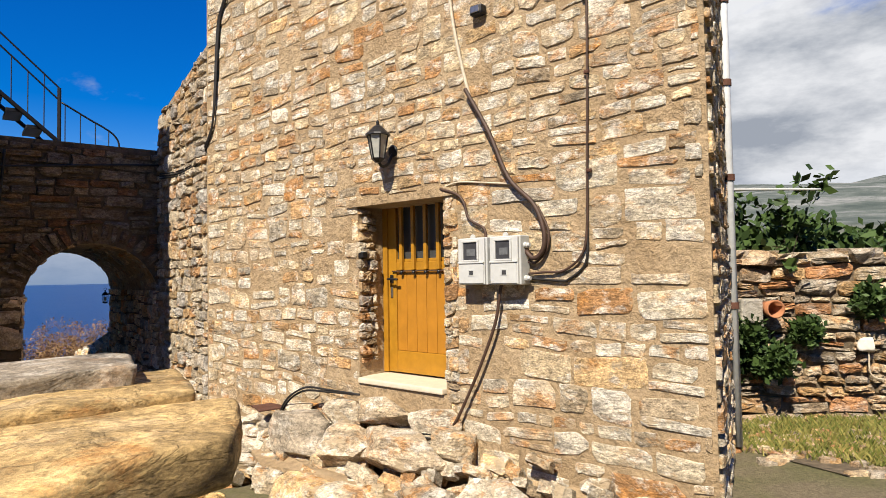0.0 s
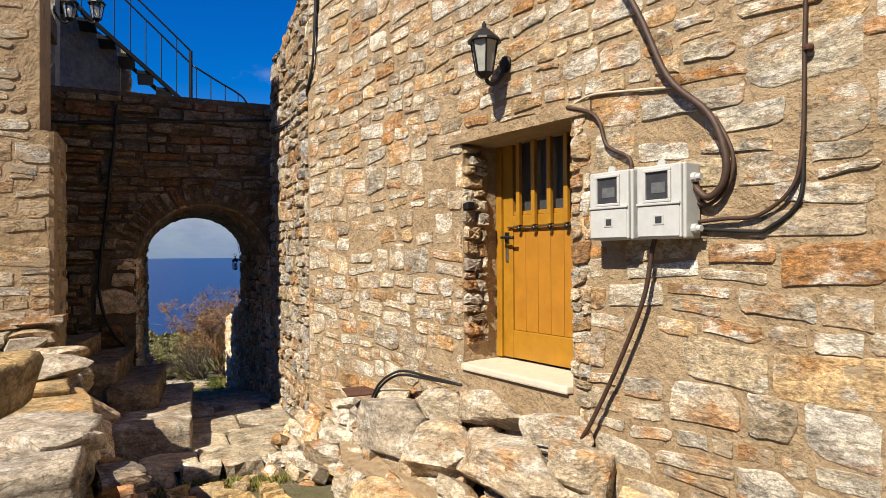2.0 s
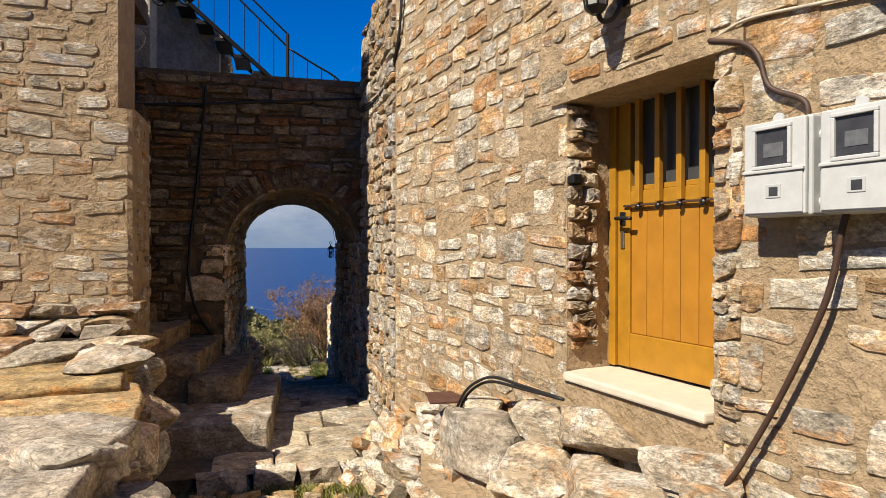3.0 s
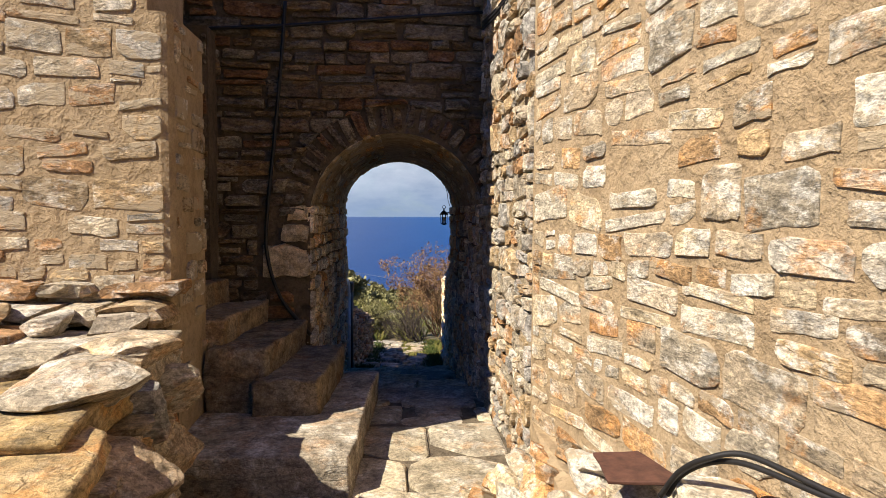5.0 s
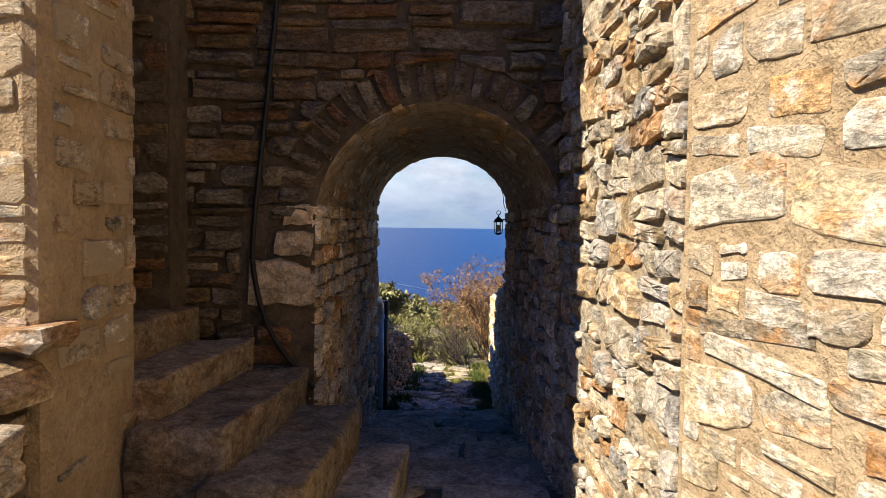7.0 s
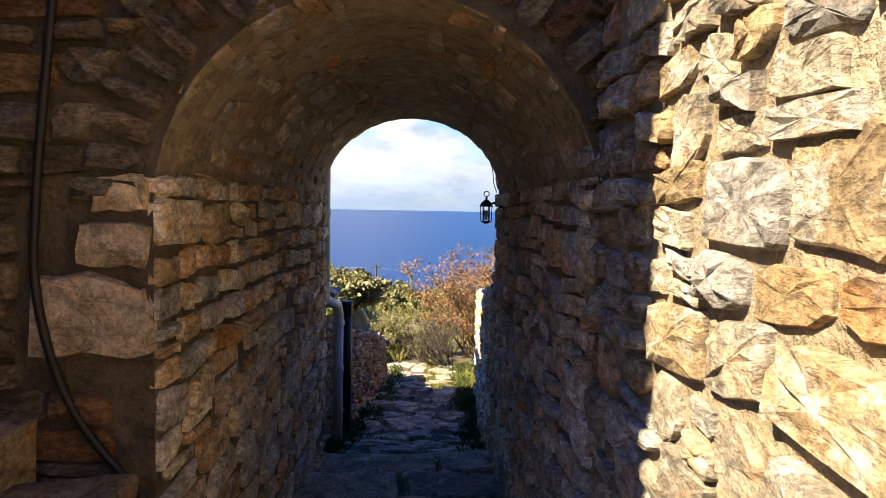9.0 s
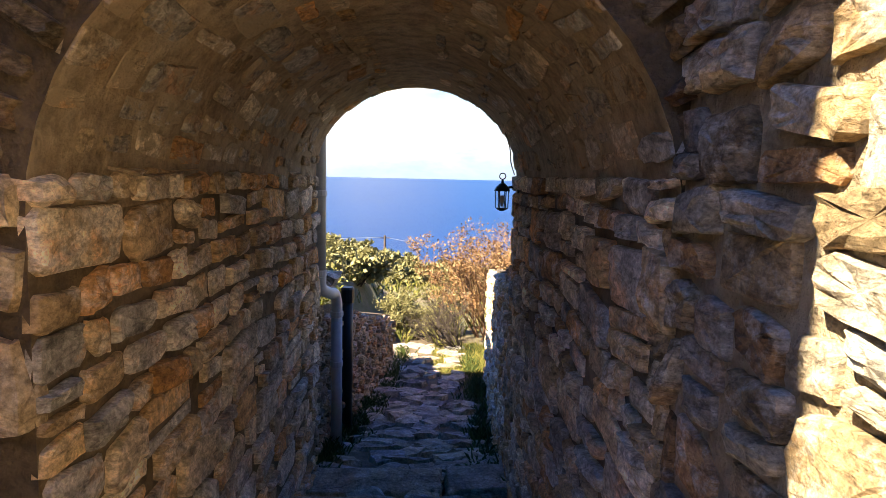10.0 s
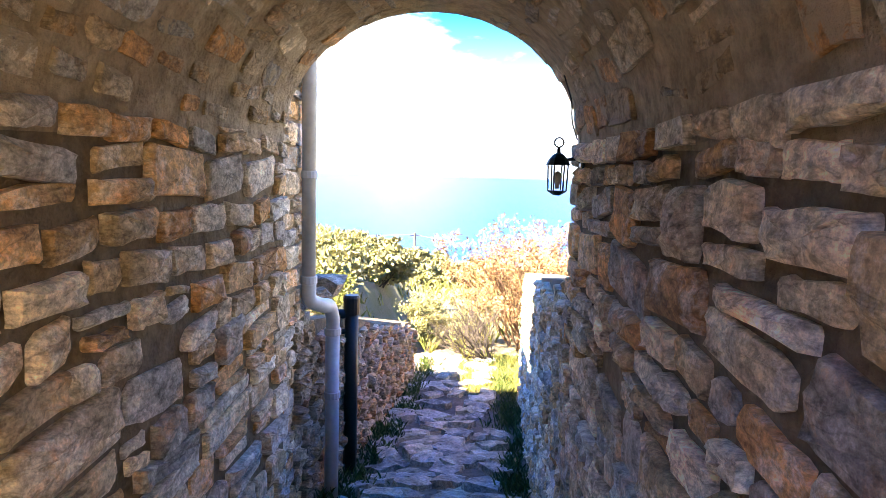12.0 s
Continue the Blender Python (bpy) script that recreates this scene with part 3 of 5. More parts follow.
set_stones(side, courses(13, 0.0, side_len, -0.5, 4.5, on_side, (0.08, 0.26), (0.9, 2.1), 0.018, (0.015, 0.045),
                         lambda u, v, w, h: v + h / 2 < 3.97 + 0.5 * u / side_len, 0.0, 0.05, 9.0), M_GREY, (3.9, 8.6, 1.3), 300)

# ---------------------------------------------------------------- the arched passage
LEN = 3.45
NARC = 20


def section(s):
    """Profile of the passage at s: from the left foot over the crown to the right foot, as (w, z)."""
    k = min(max(s / LEN, 0), 1)
    wl, wr = -0.92 + 0.10 * k, 0.72 + 0.03 * k
    spring, crown = 1.33 + 0.12 * k, 2.14
    foot = floor_z(s) - 0.3
    mid, half = (wl + wr) / 2, (wr - wl) / 2
    out = [(wl, foot + (spring - foot) * i / 6) for i in range(6)]
    out += [(mid - half * math.cos(a), spring + (crown - spring) * math.sin(a)) for a in (math.pi * i / NARC for i in range(NARC + 1))]
    out += [(wr, spring - (spring - foot) * (i + 1) / 6) for i in range(6)]
    return out


def build_passage():
    wl, wr, top = -3.4, 2.2, 3.42
    verts, faces = [], []
    rows = [0, 0.5, 1.0, 1.5, 2.0, 2.5, 3.0, LEN]
    prof = [section(s) for s in rows]
    n = len(prof[0])
    for s, p in zip(rows, prof):
        verts += [at(w, s, z) for w, z in p]
    for j in range(len(rows) - 1):
        faces += [(j * n + i, j * n + i + 1, (j + 1) * n + i + 1, (j + 1) * n + i) for i in range(n - 1)]
    for j, s, flip in ((0, 0, False), (len(rows) - 1, LEN, True)):
        p = prof[j]
        lo, hi = floor_z(s) - 0.4, top
        base = len(verts)
        for i, (w, z) in enumerate(p):
            if i <= 6:
                q = (wl, z)
            elif i >= n - 7:
                q = (wr, z)
            else:
                a = (i - 6) / (n - 13)
                q = (wl + (wr - wl) * a, hi)
            verts.append(at(*((q[0], s, q[1]))))
        corner = len(verts)
        verts += [at(wl, s, hi), at(wr, s, hi)]
        for i in range(n - 1):
            f = [j * n + i, base + i, base + i + 1, j * n + i + 1]
            if i == 6:
                f = [j * n + i, base + i, corner, base + i + 1, j * n + i + 1]
            if i == n - 8:
                f = [j * n + i, base + i, corner + 1, base + i + 1, j * n + i + 1]
            faces.append(tuple(f[::-1] if flip else f))
    ob = tagged(mesh_object("wall_arch", verts, faces, M_PLASTER), "stone archway with a plastered barrel vault", "wall", kind="structure")
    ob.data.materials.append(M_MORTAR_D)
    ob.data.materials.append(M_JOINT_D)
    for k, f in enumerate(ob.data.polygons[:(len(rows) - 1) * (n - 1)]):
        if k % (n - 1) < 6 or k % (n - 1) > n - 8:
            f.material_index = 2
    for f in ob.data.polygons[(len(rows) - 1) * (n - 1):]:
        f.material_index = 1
    wall_mesh("terrace_roof", [([at2(wl, 0.0), at2(wr, 0.0), at2(wr, LEN), at2(wl, LEN)], top, top + 0.06)], M_GAP, "flat terrace over the archway")
    return ob


arch = build_passage()
ARC_W, ARC_R, ARC_Z, ARC_H = -0.10, 0.82, 1.33, 0.81


def off_arch(w, z, margin):
    if z < ARC_Z:
        return w < -0.92 - margin
    e = ((w - ARC_W) / (ARC_R + margin)) ** 2 + ((z - ARC_Z) / (ARC_H + margin)) ** 2
    return e > 1


def round_arch(u, v):
    """Stones of the front stop at the ring of voussoirs and at the impost blocks."""
    if v < ARC_Z:
        return [((-1.40 if v > 0.68 else -0.93, v), (1, 0))]
    a = math.atan2((v - ARC_Z) / (ARC_H + 0.25), (u - ARC_W) / (ARC_R + 0.25))
    n = (-math.cos(a), -math.sin(a))
    return [((ARC_W + (ARC_R + 0.25) * math.cos(a), ARC_Z + (ARC_H + 0.25) * math.sin(a)), n)]


arch_front = lambda u, v: (at(u, -0.004, v), ACROSS, Vector((0, 0, 1)), -ALONG)
spots = courses(21, -3.3, 0.72, -0.4, 3.42, arch_front, (0.07, 0.18), (1.6, 3.8), 0.022, (0.015, 0.05), lambda u, v, w, h: off_arch(u, v, 0.22) and not (-1.40 < u < -0.86 and 0.70 < v < 1.48), 0.0, 0.04, 3.0, round_arch)
rng = random.Random(5)
for i in range(25):
    a = math.pi * (i + 0.5) / 25
    rr = 0.13 + rng.uniform(0, 0.04)
    c, s_ = math.cos(a), math.sin(a)
    p = at(ARC_W - (ARC_R + rr) * c, -0.004, ARC_Z + (ARC_H + rr) * s_)
    u = (ACROSS * s_ + Vector((0, 0, c))).normalized()
    v = (-ACROSS * c + Vector((0, 0, s_))).normalized()
    spots.append(stone_matrix((p, u, v, -ALONG), rng.uniform(0.06, 0.10), rng.uniform(0.2, 0.28), rng.uniform(0.025, 0.05)))
imposts = []
for (w, z, ww, hh, pr) in ((-1.14, 0.93, 0.47, 0.34, 0.05), (-1.06, 1.19, 0.26, 0.17, 0.04), (-1.02, 1.38, 0.2, 0.15, 0.04)):
    imposts.append(stone_matrix((at(w, -0.004, z), ACROSS, Vector((0, 0, 1)), -ALONG), ww, hh, pr))
set_stones(arch, imposts, M_IMPOST, None, 300, "impost_block")
set_stones(arch, spots, M_SHADED, at(-0.4, 0, 1.6), 300)


def tunnel(side_sign):
    def where(u, v):
        # v: arc length up the profile, from z = -1.3
        s = u if side_sign > 0 else LEN - u
        k = min(max(s / LEN, 0), 1)
        wl, wr = -0.92 + 0.10 * k, 0.72 + 0.03 * k
        spring = 1.33 + 0.12 * k
        z = v - 1.3
        mid, half, rise = (wl + wr) / 2, (wr - wl) / 2, 2.14 - spring
        if z <= spring:
            w, nrm, up = (wl if side_sign > 0 else wr), ACROSS * side_sign, Vector((0, 0, 1))
        else:
            a = min((z - spring) / ((half + rise) / 2), math.pi / 2)
            w = mid - side_sign * half * math.cos(a)
            z = spring + rise * math.sin(a)
            nrm = (ACROSS * side_sign * math.cos(a) - Vector((0, 0, math.sin(a)))).normalized()
            up = (ACROSS * side_sign * math.sin(a) + Vector((0, 0, math.cos(a)))).normalized()
        right = up.cross(nrm)
        return at(w, s, z), right, up, nrm
    return where


for sign, seed in ((1, 31), (-1, 32)):
    above_floor = lambda u, v, w, h, sg=sign: v - 1.3 > floor_z(u if sg > 0 else LEN - u) - 0.05
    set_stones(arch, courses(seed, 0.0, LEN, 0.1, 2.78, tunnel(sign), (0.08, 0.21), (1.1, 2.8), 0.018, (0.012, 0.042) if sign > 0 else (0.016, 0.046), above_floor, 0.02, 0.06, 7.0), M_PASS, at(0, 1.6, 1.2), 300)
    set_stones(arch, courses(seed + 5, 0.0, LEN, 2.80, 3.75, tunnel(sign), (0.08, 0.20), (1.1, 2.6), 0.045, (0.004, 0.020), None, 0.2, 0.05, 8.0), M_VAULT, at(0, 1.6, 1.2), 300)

# outer face of the archway, towards the sea
arch_back = lambda u, v: (at(-u, LEN + 0.004, v), -ACROSS, Vector((0, 0, 1)), ALONG)
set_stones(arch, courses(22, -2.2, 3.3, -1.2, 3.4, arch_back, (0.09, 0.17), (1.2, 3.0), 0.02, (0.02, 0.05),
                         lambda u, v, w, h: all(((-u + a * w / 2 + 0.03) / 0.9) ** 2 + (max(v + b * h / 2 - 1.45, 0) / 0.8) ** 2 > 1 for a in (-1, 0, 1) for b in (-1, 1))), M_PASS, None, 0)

# ---------------------------------------------------------------- the neighbouring house on the other side
def lw(poly, z0, z1):
    return ([at2(w, s) for w, s in poly], z0, z1)


left = wall_mesh("wall_left", [
    lw([(-5.5, -1.95), (-1.59, -1.95), (-1.55, -1.935), (-1.53, -1.88), (-1.53, -1.25), (-5.5, -1.25)], -0.6, 2.62),
    lw([(-5.5, -1.948), (-1.66, -1.948), (-1.66, -1.25), (-5.5, -1.25)], 2.62, 6.6),
], M_MORTAR, "rubble house wall half covered in sandy mortar")
left_face = lambda u, v: (at(u, -1.952, v), ACROSS, Vector((0, 0, 1)), -ALONG)
set_stones(left, courses(41, -5.4, -1.58, -0.3, 6.5, left_face, (0.09, 0.22), (1.2, 2.8), 0.030, (0.002, 0.009),
                         lambda u, v, w, h: v < 2.55 or u + w / 2 < -1.68, 0.14, 0.07, 8.0), M_SMEAR, at(-2.2, -1.95, 1.6), 300)
pier_side = lambda u, v: (at(-1.526, -1.95 + u, v), ALONG, Vector((0, 0, 1)), ACROSS)
set_stones(left, courses(42, 0.08, 0.7, 0.3, 2.6, pier_side, (0.1, 0.2), (1.2, 2.4), 0.05, (0.006, 0.016), None, 0.35), M_SMEAR, None, 300)
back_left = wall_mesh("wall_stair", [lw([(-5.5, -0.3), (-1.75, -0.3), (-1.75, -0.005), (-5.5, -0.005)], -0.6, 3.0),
                                     lw([(-5.5, -1.25), (-3.6, -1.25), (-3.6, -0.3), (-5.5, -0.3)], -0.6, 6.4)], M_MORTAR_D, "rubble wall beside the outdoor stair, coloured dark for shade")
set_stones(back_left, courses(43, -3.6, -1.76, 0.0, 3.0, lambda u, v: (at(u, -0.304, v), ACROSS, Vector((0, 0, 1)), -ALONG), (0.1, 0.24), (1.3, 2.6), 0.05, (0.01, 0.03), None, 0.15), M_SHADED, None, 120)
# whitewashed upper house behind the terrace
upper = wall_mesh("wall_upper", [
    lw([(-5.5, 0.4), (-2.75, 0.4), (-2.75, 0.9), (-5.5, 0.9)], 3.482, 6.6),
    lw([(-2.1, 0.7), (-1.85, 0.7), (-1.85, 1.2), (-2.1, 1.2)], 3.482, 6.6),
    lw([(-5.5, 3.0), (-1.2, 3.0), (-1.2, 3.4), (-5.5, 3.4)], 3.482, [7.6, 4.9, 4.9, 7.6]),
    # west block is unseen, added to throw shade on the white wall
    lw([(-5.5, 0.9), (-4.6, 0.9), (-4.6, 3.0), (-5.5, 3.0)], 3.482, 9.0),
], M_WHITEWALL, "upper house wall, whitewash greyed for shade, with an unseen sun block")
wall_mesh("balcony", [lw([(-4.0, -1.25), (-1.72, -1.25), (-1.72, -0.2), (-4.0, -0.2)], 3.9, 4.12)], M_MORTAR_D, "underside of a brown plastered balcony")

# ---------------------------------------------------------------- outdoor stair
def slab_bm(plan, z0, z1, rough=0.015, seed=0, cuts=4):
    """A worn block: a plan polygon with softened, uneven edges."""
    bm = bmesh.new()
    lo = [bm.verts.new((x, y, z0)) for x, y in plan]
    hi = [bm.verts.new((x, y, z1)) for x, y in plan]
    n = len(plan)
    bm.faces.new(lo[::-1]), bm.faces.new(hi)
    for i in range(n):
        bm.faces.new((lo[i], lo[(i + 1) % n], hi[(i + 1) % n], hi[i]))
    bmesh.ops.recalc_face_normals(bm, faces=bm.faces)
    bmesh.ops.bevel(bm, geom=bm.edges[:], offset=min(0.02, (z1 - z0) * 0.25), segments=2, affect="EDGES", profile=0.6)
    bmesh.ops.subdivide_edges(bm, edges=[e for e in bm.edges if e.calc_length() > 0.12], cuts=cuts, use_grid_fill=True)
    bmesh.ops.triangulate(bm, faces=[f for f in bm.faces if len(f.verts) > 4])
    for v in bm.verts:
        p = v.co * 4.0 + Vector((seed * 3.1, 0, 0))
        v.co += Vector((noise.noise(p), noise.noise(p + Vector((9, 0, 0))), noise.noise(p + Vector((0, 9, 0))))) * rough * 1.6
        p = v.co * 13.0
        v.co += v.normal * noise.noise(p) * rough * 0.7
        if abs(v.normal.z) < 0.75:
            q = Vector((v.co.x * 2.5, v.co.y * 2.5, v.co.z * 26.0 + seed))
            v.co += Vector((v.normal.x, v.normal.y, 0)) * noise.noise(q) * rough * 1.6
    return bm


stair = tagged(new("outdoor_stair"), "worn stone stair climbing beside the archway", "stairs", kind="structure")
TREADS = [(-0.09, (2.60, 7.55), (3.12, 9.62)), (0.17, (2.485, 8.41), (2.82, 9.68)), (0.385, (2.126, 8.56), (2.48, 9.76)),
          (0.575, (1.80, 8.72), (2.14, 9.85)), (0.78, (1.50, 8.80), (1.78, 9.90)), (0.98, (1.20, 8.85), (1.45, 9.95)), (1.18, (0.9, 8.9), (1.1, 10.0)), (1.38, (0.6, 8.95), (0.8, 10.0))]
for i, (z, p, q) in enumerate(TREADS):
    nxt = TREADS[i + 1] if i + 1 < len(TREADS) else (0, (p[0] - 0.4, p[1]), (q[0] - 0.4, q[1]))
    deep = 0.12
    left_p, left_q = (nxt[1][0] - deep, p[1] + 0.06), (nxt[2][0] - deep, q[1])
    if i == 0:
        left_p, left_q = (1.55, 7.75), (1.6, 9.3)
    part("step", slab_bm([p, q, left_q, left_p], z - 0.30 if i > 5 else -0.6, z, 0.016, i, 5), M_STEP if i else M_SLAB_GREY, stair, smooth=True)

part("stair_core", slab_bm([(2.42, 8.47), (2.78, 9.69), (0.6, 10.05), (0.4, 8.5), (1.6, 8.5)], -0.6, -0.12, 0.01, 4, 4), M_MORTAR_D, stair)

# ---------------------------------------------------------------- landing, path and passage floor
pave = tagged(mesh_object("pavement", [at(w, s, floor_z(s) + z) for s, z in ((-2.75, 0.0), (-2.75, 0.10), (-0.9, 0.14), (-0.1, 0.11), (-0.1, 0.0)) for w in (-1.3, 0.75)],
                          [(2 * i, 2 * i + 1, 2 * i + 3, 2 * i + 2) for i in range(4)], M_GAP), "sunlit flagstone landing before the archway", "pavement", kind="structure")


def ground_spot(lift):
    def where(u, v):
        p = at(u, v)
        e = 0.15
        slope = (floor_z(v + e) - floor_z(v - e)) / (2 * e)
        f = (ALONG + Vector((0, 0, slope))).normalized()
        return Vector((p.x, p.y, floor_z(v) + lift)), ACROSS, f, ACROSS.cross(f)
    return where


set_stones(pave, courses(51, -0.85, 0.70, -2.78, -0.1, lambda u, v: (at(u, v, floor_z(v) + 0.13), ACROSS, ALONG, Vector((0, 0, 1))), (0.45, 0.7), (2.6, 5.0), 0.016, (0.010, 0.018), None, 0, 0.03, 5), M_PAVE, None, 300, "flagstone")
# kerb of the landing
kerb = [stone_matrix((at(w, -2.80, -0.42), ACROSS, Vector((0, 0, 1)), -ALONG), l, 0.22, 0.08, radians(t)) for w, l, t in ((-0.75, 0.42, 3), (-0.36, 0.34, -4), (0.0, 0.34, 3), (0.33, 0.28, -3))]
set_stones(pave, kerb, M_SLAB_GREY, None, 300, "kerb_stone")

passage_floor = tagged(mesh_object("floor_passage", [at(w, s, floor_z(s) + 0.015) for s in (0, 1.0, 2.0, 3.0, 4, 5, 6, 7, 8, 9, 10, 11, 12, 13, 14) for w in (-1.1, 1.0)],
                                   [(2 * i, 2 * i + 1, 2 * i + 3, 2 * i + 2) for i in range(14)], M_GAP), "earth path with embedded stones through the passage", "path", kind="structure")
# broad steps inside the passage
for i, (s, w0, w1, d) in enumerate(((0.0, -0.95, 0.76, 0.55), (0.75, -0.95, 0.1, 0.45), (0.85, 0.14, 0.76, 0.5), (1.5, -0.95, 0.3, 0.5), (2.2, -0.9, -0.1, 0.5), (2.3, 0.0, 0.75, 0.45), (3.0, -0.88, 0.2, 0.45), (3.1, 0.25, 0.76, 0.5))):
    z = floor_z(s) + 0.10
    part("tread", slab_bm([at2(w0, s), at2(w1, s + 0.04), at2(w1, s + d), at2(w0, s + d - 0.03)], z - 0.25, z, 0.02, 20 + i), M_FLAG, passage_floor, smooth=True)
rng = random.Random(52)
spots, s_ = [], 0.35
while s_ < 13.2:
    for w in (-0.62, -0.22, 0.18, 0.55):
        if rng.random() < (0.12 if s_ < 8 else 0.3):
            continue
        q = s_ + rng.uniform(-0.12, 0.12)
        spots.append(stone_matrix(ground_spot(rng.uniform(0.02, 0.05))(w + rng.uniform(-0.14, 0.14), q), rng.uniform(0.28, 0.60), rng.uniform(0.20, 0.42), rng.uniform(0.02, 0.09), rng.uniform(-1.5, 1.5)))
    s_ += 0.28
set_stones(passage_floor, spots, M_FLAG, at(0, 3.5, -1.2), 300, "path_stone")
# stones in the earth before the landing
near = courses(54, -1.3, 0.1, -5.6, -2.95, ground_spot(0.03), (0.2, 0.4), (0.9, 1.8), 0.10, (0.02, 0.05), None, 0.35, 0.06, 30)
set_stones(passage_floor, near, M_SLAB, None, 300, "path_stone")

# ---------------------------------------------------------------- rock foot of the house
def boulder_bm(size, seed, sub=3, rough=0.22):
    """A split field boulder: planes cut off a ball, then roughened."""
    rng = random.Random(seed)
    bm = bmesh.new()
    bmesh.ops.create_icosphere(bm, subdivisions=sub, radius=1.0)
    planes = [(Vector((rng.gauss(0, 1), rng.gauss(0, 1), rng.gauss(0, 0.8))).normalized(), rng.uniform(0.5, 0.78)) for _ in range(14)]
    planes += [(Vector((0, 0, 1)), 0.7), (Vector((0, 0, -1)), 0.7)]
    off = Vector((rng.uniform(0, 50), rng.uniform(0, 50), 0))
    for v in bm.verts:
        for n, d in planes:
            k = v.co.dot(n) - d
            if k > 0:
                v.co -= n * k
        v.co *= 1 + rough * 0.35 * noise.noise(v.co * 1.7 + off)
        v.co += v.normal * rough * 0.16 * noise.noise(Vector((v.co.x * 4, v.co.y * 4, v.co.z * 11)) + off)
        v.co = Vector((v.co.x * size[0] * 0.68, v.co.y * size[1] * 0.68, v.co.z * size[2] * 0.68))
    return bm


def boulder(place, size, seed, mat, parent, turn=0.0, sub=4, name="boulder"):
    ob = part(name, boulder_bm(size, seed, sub), mat, parent)
    ob.matrix_basis = pose(*place, 0, 0, turn)
    return ob


foot = wall_mesh("rock_foundation", [([(3.35, 5.95), (FX, 7.58), (FX, 1.9), (3.55, 2.2), (3.25, 3.4), (3.2, 4.6), (3.15, 5.5)], -0.6, [0.0, 0.02, 0.22, 0.0, 0.02, 0.05, 0.0])], M_MORTAR, "rough rock foundation along the house wall")
rng = random.Random(9)
ROCKS = [(3.52, 5.35, 0.20, 0.50, 0.62, 0.44), (3.45, 4.70, 0.22, 0.46, 0.60, 0.36), (3.55, 4.15, 0.24, 0.5, 0.75, 0.34), (3.30, 3.62, 0.02, 0.4, 0.55, 0.34), (3.42, 3.12, 0.04, 0.4, 0.55, 0.4),
         (3.62, 5.95, 0.14, 0.36, 0.42, 0.3), (3.25, 5.95, -0.1, 0.3, 0.5, 0.22), (3.2, 5.4, -0.15, 0.34, 0.55, 0.3), (3.12, 4.85, -0.12, 0.4, 0.62, 0.3), (3.1, 4.25, -0.1, 0.35, 0.5, 0.3),
         (3.5, 6.35, -0.05, 0.34, 0.45, 0.26), (3.55, 6.8, -0.15, 0.3, 0.5, 0.26), (3.72, 7.2, -0.2, 0.3, 0.5, 0.3), (3.72, 6.6, 0.06, 0.24, 0.35, 0.2), (3.45, 2.6, -0.02, 0.4, 0.5, 0.34), (3.6, 2.15, -0.05, 0.35, 0.45, 0.3),
         (3.68, 3.7, 0.32, 0.3, 0.4, 0.3), (3.70, 5.05, 0.42, 0.24, 0.5, 0.24), (3.7, 4.5, 0.5, 0.22, 0.55, 0.26), (3.7, 3.95, 0.46, 0.24, 0.4, 0.28), (3.4, 6.05, 0.02, 0.22, 0.28, 0.14), (3.62, 5.6, 0.36, 0.26, 0.36, 0.14)]
for i, (x, y, z, a, b_, c) in enumerate(ROCKS):
    boulder((x, y, z), (a, b_, c), 100 + i, M_CREAM if i % 5 else M_SLAB_GREY, foot, rng.uniform(-12, 12))
small = []
for i in range(230):
    y = rng.uniform(2.0, 7.4)
    x = rng.uniform(3.08, 3.72)
    z = -0.15 + (x - 3.1) * 0.75 + rng.uniform(-0.1, 0.06) - max(0, y - 5.6) * 0.22
    small.append(stone_matrix((Vector((x, y, z)), Vector((0.2, -1, 0)).normalized(), Vector((0.5, 0.1, 0.85)).normalized(), Vector((-0.85, -0.15, 0.5)).normalized()), rng.uniform(0.1, 0.28), rng.uniform(0.07, 0.14), rng.uniform(0.04, 0.08), rng.uniform(-0.4, 0.4)))
set_stones(foot, small, M_CREAM, None, 300)

# ---------------------------------------------------------------- rock bench and slab-topped wall
bench = wall_mesh("rock_bench", [([(1.35, 4.3), (1.55, 5.6), (1.52, 7.1), (1.62, 7.75), (-1.5, 8.4), (-1.5, 4.3)], -0.6, [0.45, 0.48, 0.42, 0.5, 0.55, 0.45])], M_MORTAR_D, "low rock bench before the neighbouring house")
for i, (p, z0, z1, m_) in enumerate((([(1.36, 4.25), (1.58, 5.2), (1.3, 5.5), (0.3, 5.4), (0.3, 4.2)], 0.42, 0.64, M_SLAB_GREY), ([(1.56, 5.1), (1.60, 6.2), (1.2, 6.6), (0.2, 6.5), (0.2, 5.3)], 0.44, 0.60, M_SLAB),
                                     ([(1.5, 6.0), (1.56, 7.1), (1.1, 7.3), (0.1, 7.2), (0.1, 6.1)], 0.50, 0.66, M_SLAB), ([(1.55, 7.0), (1.66, 7.7), (0.9, 7.9), (0.6, 7.2)], 0.5, 0.70, M_GREY), ([(0.8, 7.1), (0.9, 7.85), (-0.4, 8.1), (-0.3, 7.2)], 0.5, 0.74, M_GREY))):
    part("slab", slab_bm(p, z0, z1, 0.016, 40 + i, 6), m_, bench, smooth=True)
bench_face = lambda u, v: (Vector((1.56 + 0.02 * math.sin(u * 5), 4.3 + u, v)), Vector((0, 1, 0)), Vector((0, 0, 1)), Vector((1, 0, 0)))
set_stones(bench, courses(61, 0.0, 3.4, -0.4, 0.5, bench_face, (0.12, 0.26), (1.2, 2.6), 0.03, (0.03, 0.09), None, 0, 0.04, 8), M_RUST, None, 300)
